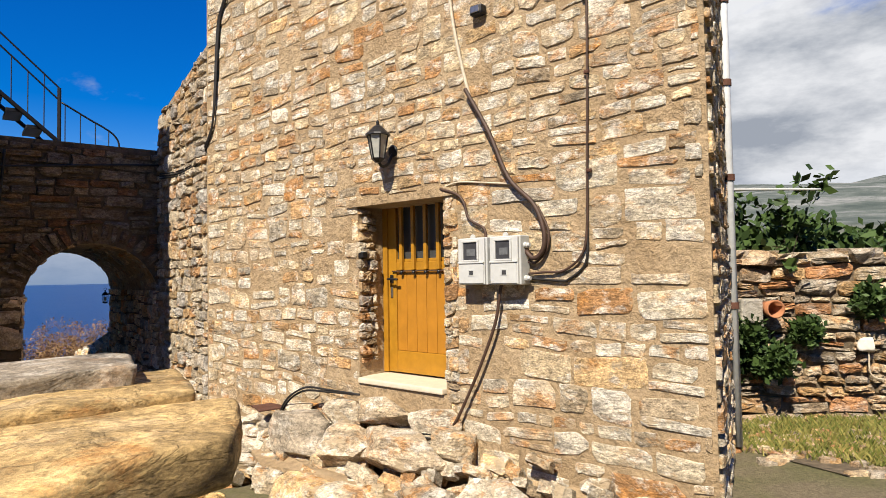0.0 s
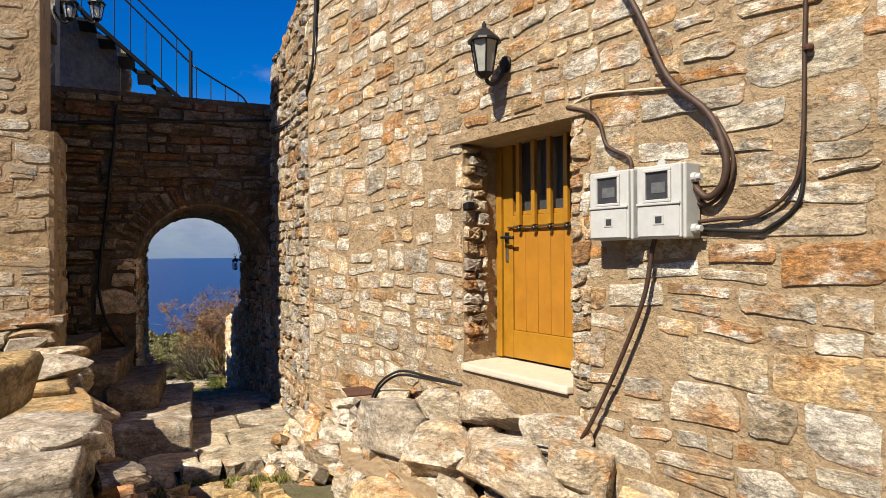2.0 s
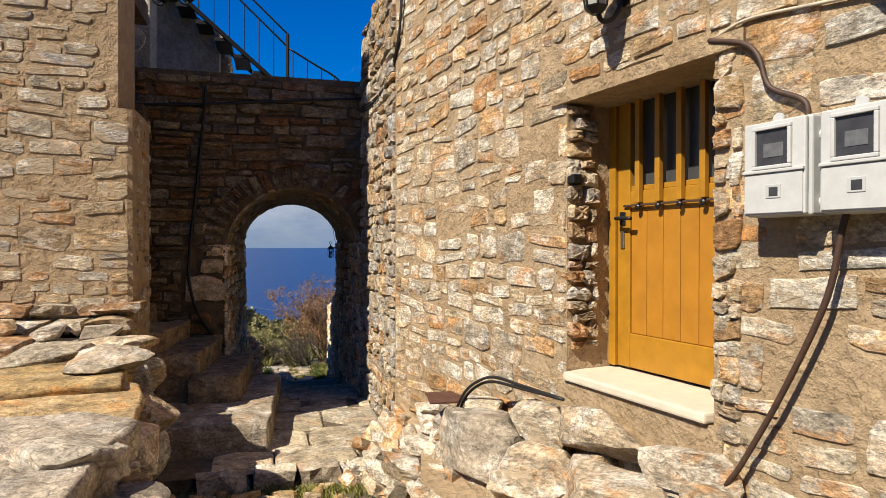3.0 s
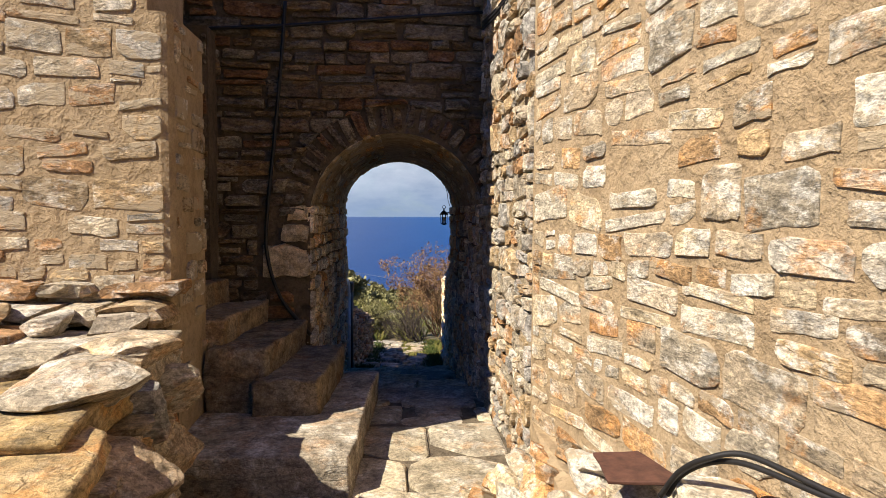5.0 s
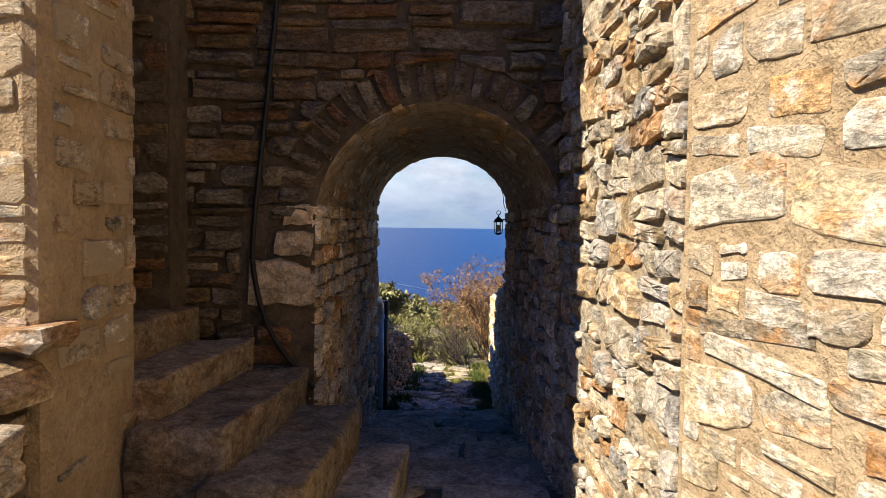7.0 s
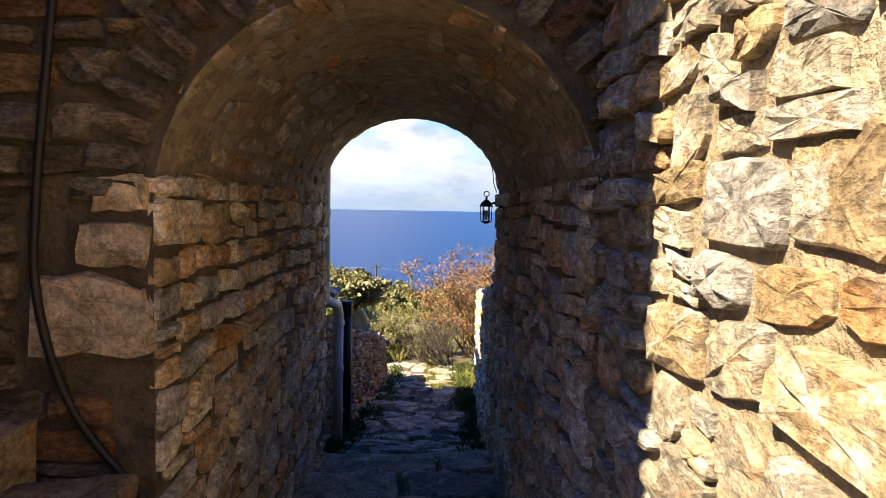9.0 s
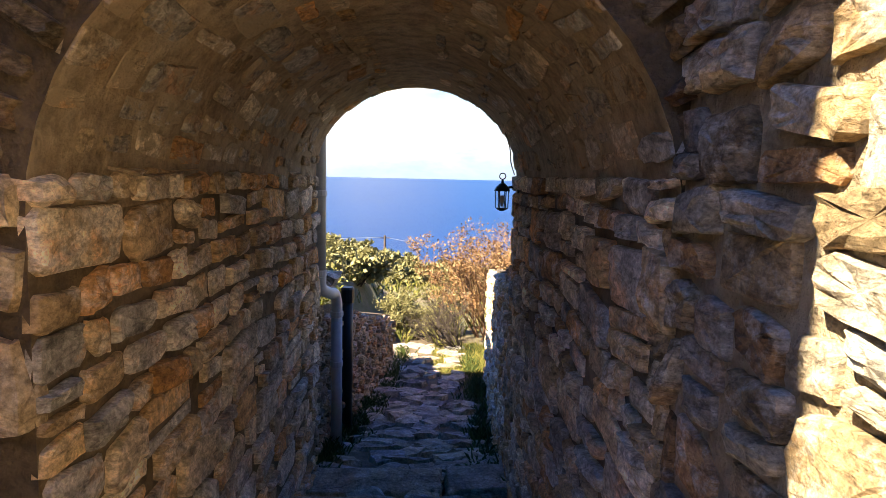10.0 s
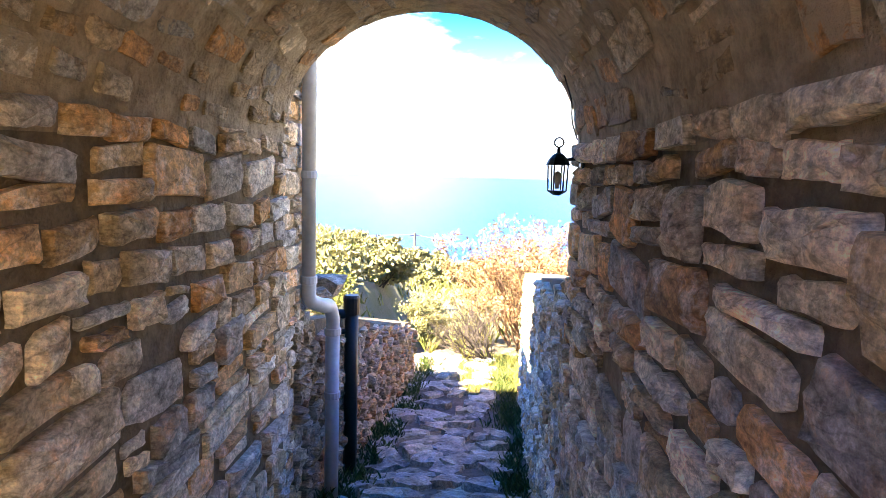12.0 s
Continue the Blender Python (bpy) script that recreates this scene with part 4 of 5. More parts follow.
for i, (x, y, z, a, b_, c) in enumerate(((1.3, 7.75, 0.72, 0.3, 0.2, 0.16), (1.45, 7.5, 0.62, 0.34, 0.26, 0.16), (0.95, 7.75, 0.76, 0.3, 0.22, 0.12), (0.6, 7.85, 0.8, 0.35, 0.22, 0.12), (1.32, 4.75, 0.62, 0.3, 0.4, 0.16), (1.38, 4.0, 0.2, 0.3, 0.4, 0.5), (1.2, 3.6, 0.35, 0.4, 0.45, 0.6))):
    boulder((x, y, z), (a, b_, c), 200 + i, M_GREY if i % 2 else M_SLAB_GREY, bench, i * 37)

# rough courses of stone stepping out at the foot of the neighbouring house
rng = random.Random(66)
ledge = []
for z, s_, h, pr, w_end in ((0.90, -1.99, 0.11, 0.10, -1.46), (0.76, -2.08, 0.15, 0.20, -1.50), (0.60, -2.22, 0.16, 0.28, -1.52)):
    w = -3.6
    while w < w_end - 0.05:
        l = min(rng.uniform(0.28, 0.6), w_end - w)
        ledge.append(stone_matrix((at(w + l / 2, s_ + rng.uniform(-0.03, 0.03), z), ACROSS, Vector((0, 0, 1)), -ALONG), l, h * rng.uniform(0.8, 1.15), pr * rng.uniform(0.7, 1.2), radians(rng.uniform(-5, 5))))
        w += l
set_stones(bench, ledge, M_GREY, None, 300, "ledge_stone")
for i, (x, y, z, a, b_, c) in enumerate(((1.46, 7.10, 0.70, 0.42, 0.36, 0.16), (1.40, 6.55, 0.70, 0.46, 0.5, 0.18), (1.48, 6.95, 0.45, 0.40, 0.4, 0.28), (1.52, 6.3, 0.38, 0.36, 0.5, 0.3), (1.54, 7.45, 0.42, 0.34, 0.4, 0.3), (1.50, 5.55, 0.40, 0.4, 0.5, 0.3), (1.56, 7.2, 0.12, 0.34, 0.5, 0.34), (1.56, 6.6, 0.08, 0.34, 0.5, 0.36), (1.05, 6.9, 0.70, 0.5, 0.4, 0.14))):
    boulder((x, y, z), (a, b_, c), 260 + i, M_GREY if i % 3 else M_RUST, bench, i * 23)

lowwall = wall_mesh("low_wall", [([(0.62, 1.95), (1.0, 3.15), (-3.0, 3.9), (-3.0, 2.3)], -0.4, 1.0)], M_MORTAR_D, "low wall carrying big flat schist slabs")
SLABS = [([(0.80, 1.92), (1.08, 2.36), (0.95, 2.52), (-0.2, 2.62), (-2.6, 3.0), (-2.6, 2.1), (-0.4, 1.85), (0.4, 1.86)], 1.12, 1.25, M_SLAB),
         ([(0.98, 2.45), (1.19, 3.02), (0.9, 3.12), (-0.2, 3.2), (-2.6, 3.4), (-2.6, 2.6), (0.2, 2.5)], 1.17, 1.28, M_SLAB),
         ([(0.9, 2.72), (1.05, 3.10), (1.0, 3.22), (-0.2, 3.5), (-2.8, 3.9), (-2.8, 3.0), (0.2, 2.8)], 1.26, 1.345, M_SLAB_GREY),
         ([(0.4, 1.72), (0.55, 1.95), (0.2, 2.1), (-2.6, 2.4), (-2.6, 1.7), (-0.4, 1.62)], 1.03, 1.11, M_SLAB_GREY)]
for i, (p, z0, z1, m_) in enumerate(SLABS):
    part("slab", slab_bm(p, z0, z1, 0.011, 60 + i, 7), m_, lowwall, smooth=True)
lw_face = flat((-3.0, 2.3, 0), Vector((3.62, -0.35, 0)), (0, 0, 1))
set_stones(lowwall, courses(62, 0.2, 3.6, 0.0, 1.03, lw_face, (0.10, 0.2), (1.2, 2.6), 0.02, (0.04, 0.09)), M_GREY, None, 300)
lw_end = flat((0.63, 1.97, 0), Vector((0.38, 1.2, 0)), (0, 0, 1))
# the end turned from the sun takes the shade-toned stone
set_stones(lowwall, courses(63, 0.0, 1.25, -0.2, 1.1, lw_end, (0.10, 0.2), (1.2, 2.6), 0.02, (0.04, 0.09)), M_SHADED, None, 300)

# ---------------------------------------------------------------- walls below the archway, towards the sea
# the second block is unseen, added only to shade the path and parapet
outer_left = wall_mesh("wall_outer", [lw([(-2.4, LEN), (-1.09, LEN), (-1.13, 5.2), (-2.4, 5.2)], -2.2, 5.0), lw([(-5.5, LEN), (-2.402, LEN), (-2.402, 7.8), (-5.5, 7.8)], -2.6, 3.1)], M_MORTAR, "rubble house wall below the archway, with an unseen block shading the path")
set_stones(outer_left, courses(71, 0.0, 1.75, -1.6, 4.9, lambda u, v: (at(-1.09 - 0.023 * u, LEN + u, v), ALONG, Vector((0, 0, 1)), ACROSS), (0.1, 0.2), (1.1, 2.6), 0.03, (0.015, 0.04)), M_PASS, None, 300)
retain = wall_mesh("retaining_wall", [lw([(-1.9, 4.7), (-1.12, 4.7), (-1.05, 6.4), (-0.95, 8.5), (-0.7, 11.0), (-1.9, 11.0)], -3.2, [0.15, 0.15, -0.15, -0.75, -1.3, -1.2])], M_GAP, "terrace wall of loose stones below the plants")
set_stones(retain, courses(72, 0.0, 6.4, -2.8, 0.2, lambda u, v: (at(-1.12 + 0.012 * u + 0.009 * u * u, 4.7 + u, v), ALONG, Vector((0, 0, 1)), ACROSS), (0.12, 0.26), (1.0, 2.0), 0.03, (0.04, 0.09),
                           lambda u, v, w, h: v + h / 2 < np.interp(u, [0, 1.7, 3.8, 6.3], [0.15, -0.15, -0.75, -1.3]) and v > floor_z(4.7 + u) - 0.1), M_RUST, at(-1, 5, -0.5), 300)
boulder(at(-1.3, 6.9, 0.06), (0.42, 0.5, 0.24), 311, M_SLAB_GREY, retain, 20)
boulder(at(-1.3, 6.0, 0.10), (0.36, 0.5, 0.2), 312, M_RUST, retain, 70)
parapet = wall_mesh("parapet_wall", [lw([(0.8, LEN + 0.005), (1.05, 7.0), (1.25, 10.6), (1.75, 10.6), (1.55, 7.0), (1.3, LEN + 0.005)], -3.2, [0.75, 0.2, -0.3, -0.3, 0.2, 0.75])], M_GAP, "dry stone parapet beside the descending path")
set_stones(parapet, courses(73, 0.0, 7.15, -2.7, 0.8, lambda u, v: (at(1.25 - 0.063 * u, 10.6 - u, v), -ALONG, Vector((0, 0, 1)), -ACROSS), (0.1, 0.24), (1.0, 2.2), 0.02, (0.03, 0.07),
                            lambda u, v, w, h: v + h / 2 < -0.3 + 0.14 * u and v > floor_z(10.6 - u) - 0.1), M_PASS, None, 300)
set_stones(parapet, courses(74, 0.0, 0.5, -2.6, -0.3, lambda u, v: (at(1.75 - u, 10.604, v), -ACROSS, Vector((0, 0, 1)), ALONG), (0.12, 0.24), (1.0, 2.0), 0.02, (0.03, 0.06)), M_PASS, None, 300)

# ---------------------------------------------------------------- garden behind the house
GA, GB = Vector((7.0, 3.44, 0)), Vector((11.2, -1.33, 0))
gd = (GB - GA).normalized()
gn = Vector((gd.y, -gd.x, 0))
if gn.dot(Vector((-1, 0, 0))) < 0:
    gn = -gn
garden = wall_mesh("garden_wall", [([(GA.x, GA.y), (GB.x, GB.y), (GB.x - gn.x * 0.5, GB.y - gn.y * 0.5), (GA.x - gn.x * 0.5, GA.y - gn.y * 0.5)], -0.4, 1.72)], M_GAP, "dry stone garden wall with plants in its joints")
set_stones(garden, courses(81, 0.0, (GB - GA).length, -0.1, 1.75, flat(GA, gd, (0, 0, 1)), (0.06, 0.2), (1.3, 3.2), 0.02, (0.03, 0.08), None, 0.0, 0.05, 7), M_RUST, GA + gd * 1.5 + Vector((0, 0, 1)), 300)
cap = [stone_matrix((GA + gd * (0.2 + 0.42 * i) + Vector((0, 0, 1.76)) - gn * 0.2, gd, Vector((0, 0, 1)), gn), 0.46, 0.1 + 0.05 * (i % 3), 0.34, radians((i * 53) % 9 - 4)) for i in range(15)]
set_stones(garden, cap, M_RUST, None, 300, "cap_stone")

# ---------------------------------------------------------------- materials of the things
M_WOOD = plain_material("varnished_ochre_wood", (0.42, 0.20, 0.016), 0.42, 0, 0.22, 9.0, 0.12, 0.003)
M_WOOD2 = plain_material("varnished_ochre_panel", (0.44, 0.19, 0.018), 0.45, 0, 0.18, 6.0, 0.1, 0.003)
M_BLACK = plain_material("black_painted_iron", (0.02, 0.02, 0.022), 0.45, 0.3, 0.3, 40, 0.3, 0.002)
M_STEEL = plain_material("worn_steel", (0.45, 0.43, 0.40), 0.35, 0.9, 0.2, 60, 0.1, 0.001)
M_MARBLE = plain_material("cream_marble", (0.72, 0.62, 0.48), 0.55, 0, 0.14, 14, 0.15, 0.003)
M_BOX = plain_material("grey_white_polyester", (0.55, 0.555, 0.54), 0.5, 0, 0.10, 18, 0.08, 0.002)
M_BOXGREY = plain_material("grey_polyester_side", (0.50, 0.51, 0.50), 0.5, 0, 0.1, 18, 0.08, 0.002)
M_DARKPLASTIC = plain_material("dark_meter_face", (0.05, 0.05, 0.055), 0.4, 0, 0.3, 30, 0.05, 0.001)
M_CABLE = plain_material("brown_cable_sheath", (0.075, 0.040, 0.026), 0.6, 0, 0.45, 25, 0.5, 0.004)
M_CABLE_B = plain_material("black_cable_sheath", (0.018, 0.016, 0.015), 0.55, 0, 0.4, 25, 0.3, 0.003)
M_CABLE_L = plain_material("beige_cable_sheath", (0.62, 0.53, 0.40), 0.6, 0, 0.3, 25, 0.3, 0.003)
M_PIPE = plain_material("grey_pvc_pipe", (0.60, 0.62, 0.64), 0.5, 0, 0.2, 10, 0.1, 0.002)
M_PIPE_D = plain_material("grey_meter_dial", (0.14, 0.145, 0.15), 0.4, 0, 0.3, 40, 0.1, 0.001)
M_RUSTIRON = plain_material("rusty_iron_plate", (0.13, 0.055, 0.035), 0.8, 0.2, 0.5, 18, 0.6, 0.004)
M_TERRA = plain_material("terracotta", (0.45, 0.19, 0.09), 0.85, 0, 0.25, 14, 0.3, 0.003)
M_SACK = plain_material("white_plastic_sack", (0.70, 0.66, 0.58), 0.6, 0, 0.2, 12, 0.5, 0.01)
M_POLE = plain_material("grey_brown_pole", (0.16, 0.11, 0.08), 0.9, 0, 0.3, 9, 0.5, 0.01)
M_TWIG = plain_material("bare_twigs", (0.20, 0.11, 0.06), 0.9, 0, 0.35, 9, 0.3, 0.004)
M_TWIG_D = plain_material("dark_twigs", (0.055, 0.04, 0.032), 0.9, 0, 0.35, 9, 0.3, 0.004)


def glass_material():
    m, t, b = material("lamp_glass", 0.12)
    b.inputs["Base Color"].default_value = (0.85, 0.87, 0.86, 1)
    b.inputs["Transmission Weight"].default_value = 0.85
    b.inputs["IOR"].default_value = 1.45
    return m


def leaf_material(name, c1, c2):
    m, t, b = material(name, 0.6)
    g = t.nodes.new("ShaderNodeNewGeometry")
    t.links.new(ramp(t, g.outputs["Random Per Island"], [(0.0, c1), (1.0, c2)]), b.inputs["Base Color"])
    b.inputs["Subsurface Weight"].default_value = 0.0
    return m


M_GLASS = glass_material()
M_LEAF_RUST = leaf_material("rusty_small_leaves", (0.176, 0.080, 0.032), (0.272, 0.176, 0.080))
M_LEAF_GREEN = leaf_material("dark_green_leaves", (0.020, 0.040, 0.010), (0.056, 0.096, 0.024))
M_LEAF_OLIVE = leaf_material("olive_grey_leaves", (0.136, 0.128, 0.044), (0.272, 0.248, 0.112))
M_LEAF_YELLOW = leaf_material("yellow_green_leaves", (0.128, 0.152, 0.024), (0.272, 0.256, 0.064))
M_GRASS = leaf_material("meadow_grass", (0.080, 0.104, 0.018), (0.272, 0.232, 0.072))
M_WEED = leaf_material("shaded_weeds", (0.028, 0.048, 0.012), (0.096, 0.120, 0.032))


def cable(name, label, points, radius, mat, category="cable"):
    ob = part(name, tube_bm(spline(points), radius, 8), mat, None, smooth=True)
    return tagged(ob, label, category)


# ---------------------------------------------------------------- the door
def build_door():
    d = thing("wooden_door", "closed ochre wooden door with barred upper light", "door")
    x = 4.11
    y0, y1, z0, z1 = 3.90, 4.885, 0.745, 2.325
    rail = 1.68
    part("door_frame", box_bm((x - 0.012, y1 - 0.045, z0), (x + 0.07, y1 + 0.012, z1), 0.004), M_WOOD, d)
    part("door_frame", box_bm((x - 0.012, y0 - 0.03, z0), (x + 0.07, y0 + 0.02, z1), 0.004), M_WOOD, d)
    leaf = part("leaf", box_bm((x + 0.03, y0 + 0.02, z0), (x + 0.055, y1 - 0.048, rail), 0.002), M_WOOD2, d)
    for ya, yb in ((y1 - 0.15, y1 - 0.05), (y0 + 0.022, y0 + 0.10)):
        part("stile", box_bm((x + 0.005, ya, z0 + 0.004), (x + 0.05, yb, z1), 0.004), M_WOOD, d)
    part("bottom_rail", box_bm((x + 0.006, y0 + 0.101, z0 + 0.006), (x + 0.05, y1 - 0.151, z0 + 0.20), 0.004), M_WOOD, d)
    part("middle_rail", box_bm((x + 0.006, y0 + 0.101, rail), (x + 0.05, y1 - 0.151, rail + 0.075), 0.004), M_WOOD, d)
    n = 6
    w = (y1 - 0.151 - y0 - 0.101) / n
    for i in range(n):
        a = y0 + 0.101 + i * w
        part("board", box_bm((x + 0.016, a + 0.002, z0 + 0.202), (x + 0.045, a + w - 0.002, rail - 0.001), 0.003), M_WOOD2, d)
    # pane colour is near black to stand in for the lintel's shadow
    pane = part("pane", box_bm((x + 0.034, y0 + 0.101, rail + 0.076), (x + 0.040, y1 - 0.151, z1 - 0.02)), plain_material("frosted_pane_dimmed", (0.06, 0.062, 0.062), 0.25, 0, 0.1, 8, 0.02, 0.001, 0.6), d)
    part("glazing_bead", box_bm((x + 0.014, y0 + 0.101, rail + 0.076), (x + 0.033, y1 - 0.151, rail + 0.105), 0.003), M_WOOD, d)
    part("slide_rail", box_bm((x - 0.012, y0 + 0.06, rail - 0.012), (x + 0.004, y1 - 0.11, rail - 0.001), 0.002), M_CABLE, d, "thin dark iron rail")
    for i in range(5):
        a = y1 - 0.24 - i * 0.152
        bar = part("bar", box_bm((x - 0.028, a - 0.018, rail + 0.004), (x + 0.003, a + 0.018, z1 - 0.03), 0.004), M_WOOD, d)
        part("stud", lathe_bm([(0.016, 0), (0.016, 0.012), (0.009, 0.018)], 10, pose(x - 0.013, a, rail - 0.018, 0, -90, 0)), M_BLACK, bar)
    h = part("handle", tube_bm(spline([(x + 0.003, 4.79, 1.60), (x - 0.045, 4.79, 1.602), (x - 0.055, 4.77, 1.602), (x - 0.055, 4.66, 1.598)]), 0.0105, 10), M_BLACK, d, "black lever handle", True)
    part("handle_plate", box_bm((x - 0.004, 4.768, 1.565), (x + 0.004, 4.812, 1.64), 0.003), M_BLACK, h)
    part("lock_plate", box_bm((x - 0.003, 4.775, 1.43), (x + 0.004, 4.805, 1.53), 0.003), M_STEEL, d, "small steel keyhole plate")


build_door()
wall_mesh("trim_lintel", [([(FX - 0.025, DY0 - 0.16), (FX - 0.03, DY1 + 0.13), (FX + 0.6, DY1 - 0.001), (FX + 0.6, DY0 + 0.001)], DZ1, DZ1 + 0.068)], M_MORTAR, "mortared stone lintel over the door")
sill_bm = slab_bm([(FX - 0.05, DY0 + 0.005), (FX - 0.05, DY1 - 0.03), (FX + 0.1, DY1 - 0.002), (FX + 0.40, DY1 - 0.002), (FX + 0.40, DY0 + 0.002), (FX, DY0 + 0.002)], DZ0 - 0.045, DZ0 + 0.003, 0.001, 3, 1)
tagged(part("door_sill", sill_bm, M_MARBLE, None), "cream marble doorstep slab under the wooden door", "doorstep")
wall_mesh("trim_sill_bed", [([(FX - 0.02, DY0 - 0.06), (FX - 0.03, DY1 + 0.05), (FX + 0.01, DY1 + 0.05), (FX + 0.01, DY0 - 0.06)], 0.40, DZ0 - 0.05)], M_MORTAR, "mortar bed under the doorstep")
# ragged stones of the door jamb
jamb = lambda u, v: (Vector((FX + u, DY1 - 0.002, v)), Vector((1, 0, 0)), Vector((0, 0, 1)), Vector((0, -1, 0)))
set_stones(house, courses(14, 0.0, 0.2, DZ0 + 0.12, DZ1 - 0.02, jamb, (0.05, 0.11), (1.4, 2.6), 0.012, (0.02, 0.05), None, 0, 0.02, 8), M_GREY, None, 300)
jamb_r = flat((FX - 0.004, DY0 + 0.015, 0), (0, -1, 0), (0, 0, 1))
set_stones(house, courses(15, 0.018, 0.16, DZ0 - 0.1, DZ1 - 0.05, jamb_r, (0.06, 0.16), (0.9, 1.6), 0.012, (0.010, 0.024), None, 0.1, 0.02, 8), M_CREAM, None, 300)
solar = thing("solar_lamp", "small black solar lamp in the door jamb", "lamp")
part("lamp_body", box_bm((3.80, 4.84, 1.80), (3.86, 4.905, 1.85), 0.006), M_BLACK, solar)
part("lamp_panel", box_bm((3.802, 4.842, 1.851), (3.858, 4.903, 1.856), 0.002), M_BOXGREY, solar)


# ---------------------------------------------------------------- electricity meters
def build_meter(y0, y1):
    b = thing("meter_box", "grey-white electricity meter box with a window", "meter box", "meter boxes beside the door")
    x0, x1, z0, z1 = 3.655, 3.79, 1.555, 1.905
    part("body", box_bm((x0 + 0.02, y0, z0), (x1, y1, z1), 0.008), M_BOXGREY, b, "grey polyester back box")
    lid = part("lid", box_bm((x0, y0 + 0.012, z0 + 0.004), (x0 + 0.019, y1 - 0.004, z1 - 0.004), 0.006), M_BOX, b)
    wy0, wy1, wz0, wz1 = y0 + 0.075, y1 - 0.06, z1 - 0.165, z1 - 0.035
    for lo, hi in (((x0 - 0.012, wy0 - 0.014, wz0 - 0.014), (x0 + 0.002, wy1 + 0.014, wz0)), ((x0 - 0.012, wy0 - 0.014, wz1), (x0 + 0.002, wy1 + 0.014, wz1 + 0.014)),
                   ((x0 - 0.012, wy0 - 0.014, wz0), (x0 + 0.002, wy0, wz1)), ((x0 - 0.012, wy1, wz0), (x0 + 0.002, wy1 + 0.014, wz1))):
        part("window_rim", box_bm(lo, hi, 0.003), M_BOX, lid)
    part("window_face", box_bm((x0 - 0.001, wy0, wz0), (x0 + 0.001, wy1, wz1)), M_DARKPLASTIC, lid, "dark meter behind the window")
    part("meter_dial", box_bm((x0 - 0.003, wy0 + 0.02, wz0 + 0.03), (x0 - 0.0015, wy1 - 0.03, wz0 + 0.08)), M_PIPE_D, lid)
    part("ledge", box_bm((x0 - 0.012, y0 + 0.014, z0 + 0.158), (x0 + 0.002, y1 - 0.006, z0 + 0.170), 0.003), M_BOX, lid)
    part("hatch", box_bm((x0 - 0.005, y0 + 0.02, z0 + 0.012), (x0 + 0.001, y1 - 0.012, z0 + 0.155), 0.002), M_BOX, lid)
    ym = (y0 + y1) / 2
    part("breaker_window", box_bm((x0 - 0.008, ym - 0.03, z0 + 0.065), (x0 - 0.004, ym + 0.03, z0 + 0.115), 0.002), M_BOXGREY, lid, "small clear breaker window")
    part("breaker", box_bm((x0 - 0.0095, ym - 0.02, z0 + 0.073), (x0 - 0.0075, ym + 0.015, z0 + 0.105)), M_DARKPLASTIC, lid)
    part("hanger", lathe_bm([(0.022, 0), (0.022, 0.008)], 14, pose(x0 + 0.02, ym, z1 + 0.004, 0, 90, 0)), M_BOX, b)
    for z in (z0 + 0.045, z1 - 0.07):
        part("gland", lathe_bm([(0.022, 0), (0.022, 0.022), (0.015, 0.024), (0.015, 0.045)], 12, pose(x1 - 0.06, y0 + 0.002, z, 90, 0, 0)), M_BOX, b)
    return b


build_meter(3.335, 3.60)
build_meter(3.04, 3.30)

# ---------------------------------------------------------------- cables on the house
on = lambda x, pts: [(x, y, z) for y, z in pts]
cable("thin_cable", "thin beige cable hanging down the house wall", on(3.765, [(3.86, 4.7), (3.80, 4.3), (3.74, 3.92), (3.68, 3.53), (3.55, 3.02), (3.5, 2.95)]), 0.014, M_CABLE_L)
cable("supply_cable", "thick brown supply cable looping into a meter box", on(3.745, [(3.57, 3.06), (3.54, 3.01), (3.35, 2.69), (3.18, 2.33), (2.97, 2.12), (2.89, 1.93), (2.90, 1.80), (2.97, 1.74), (3.03, 1.78), (3.04, 1.83)]), 0.017, M_CABLE)
cable("loop_cable", "second brown cable loop behind the meter box", on(3.77, [(2.95, 2.10), (2.87, 1.93), (2.89, 1.79), (2.98, 1.71), (3.05, 1.72)]), 0.010, M_CABLE)
cable("conduit", "thin brown conduit running down to the meters", on(3.772, [(2.53, 4.6), (2.53, 3.56), (2.54, 2.97), (2.56, 2.31), (2.57, 1.95), (2.61, 1.76), (2.75, 1.65), (2.91, 1.64), (3.06, 1.63)]), 0.009, M_CABLE)
cable("branch_cable", "black branch cable clipped under the conduit", on(3.78, [(2.57, 1.93), (2.59, 1.70), (2.72, 1.59), (2.80, 1.58), (3.06, 1.60)]), 0.009, M_CABLE_B)
for z in (2.31, 2.97, 3.5):
    clip = lathe_bm([(0.019, -0.01), (0.021, 0), (0.019, 0.01)], 10, pose(3.772, 2.545, z))
    tagged(part("cable_clip", clip, M_RUSTIRON, None), "small rusty clip round the conduit", "clip", "clips of the conduit")
cable("drop_cable", "brown cable falling from the meters to the rocks", on(3.735, [(3.25, 1.57), (3.27, 1.50), (3.32, 1.27), (3.46, 0.96), (3.61, 0.68), (3.73, 0.49), (3.88, 0.37)]), 0.012, M_CABLE)
cable("door_cable", "brown cable from the lintel to the meters", on(3.775, [(3.87, 2.32), (3.84, 2.31), (3.70, 2.26), (3.63, 2.19), (3.58, 2.06), (3.44, 1.98), (3.42, 1.90)]), 0.011, M_CABLE)
cable("beige_wire", "thin beige wire along the wall", on(3.785, [(3.88, 2.31), (3.80, 2.34), (3.67, 2.355), (3.40, 2.32), (3.19, 2.29)]), 0.007, M_CABLE_L)
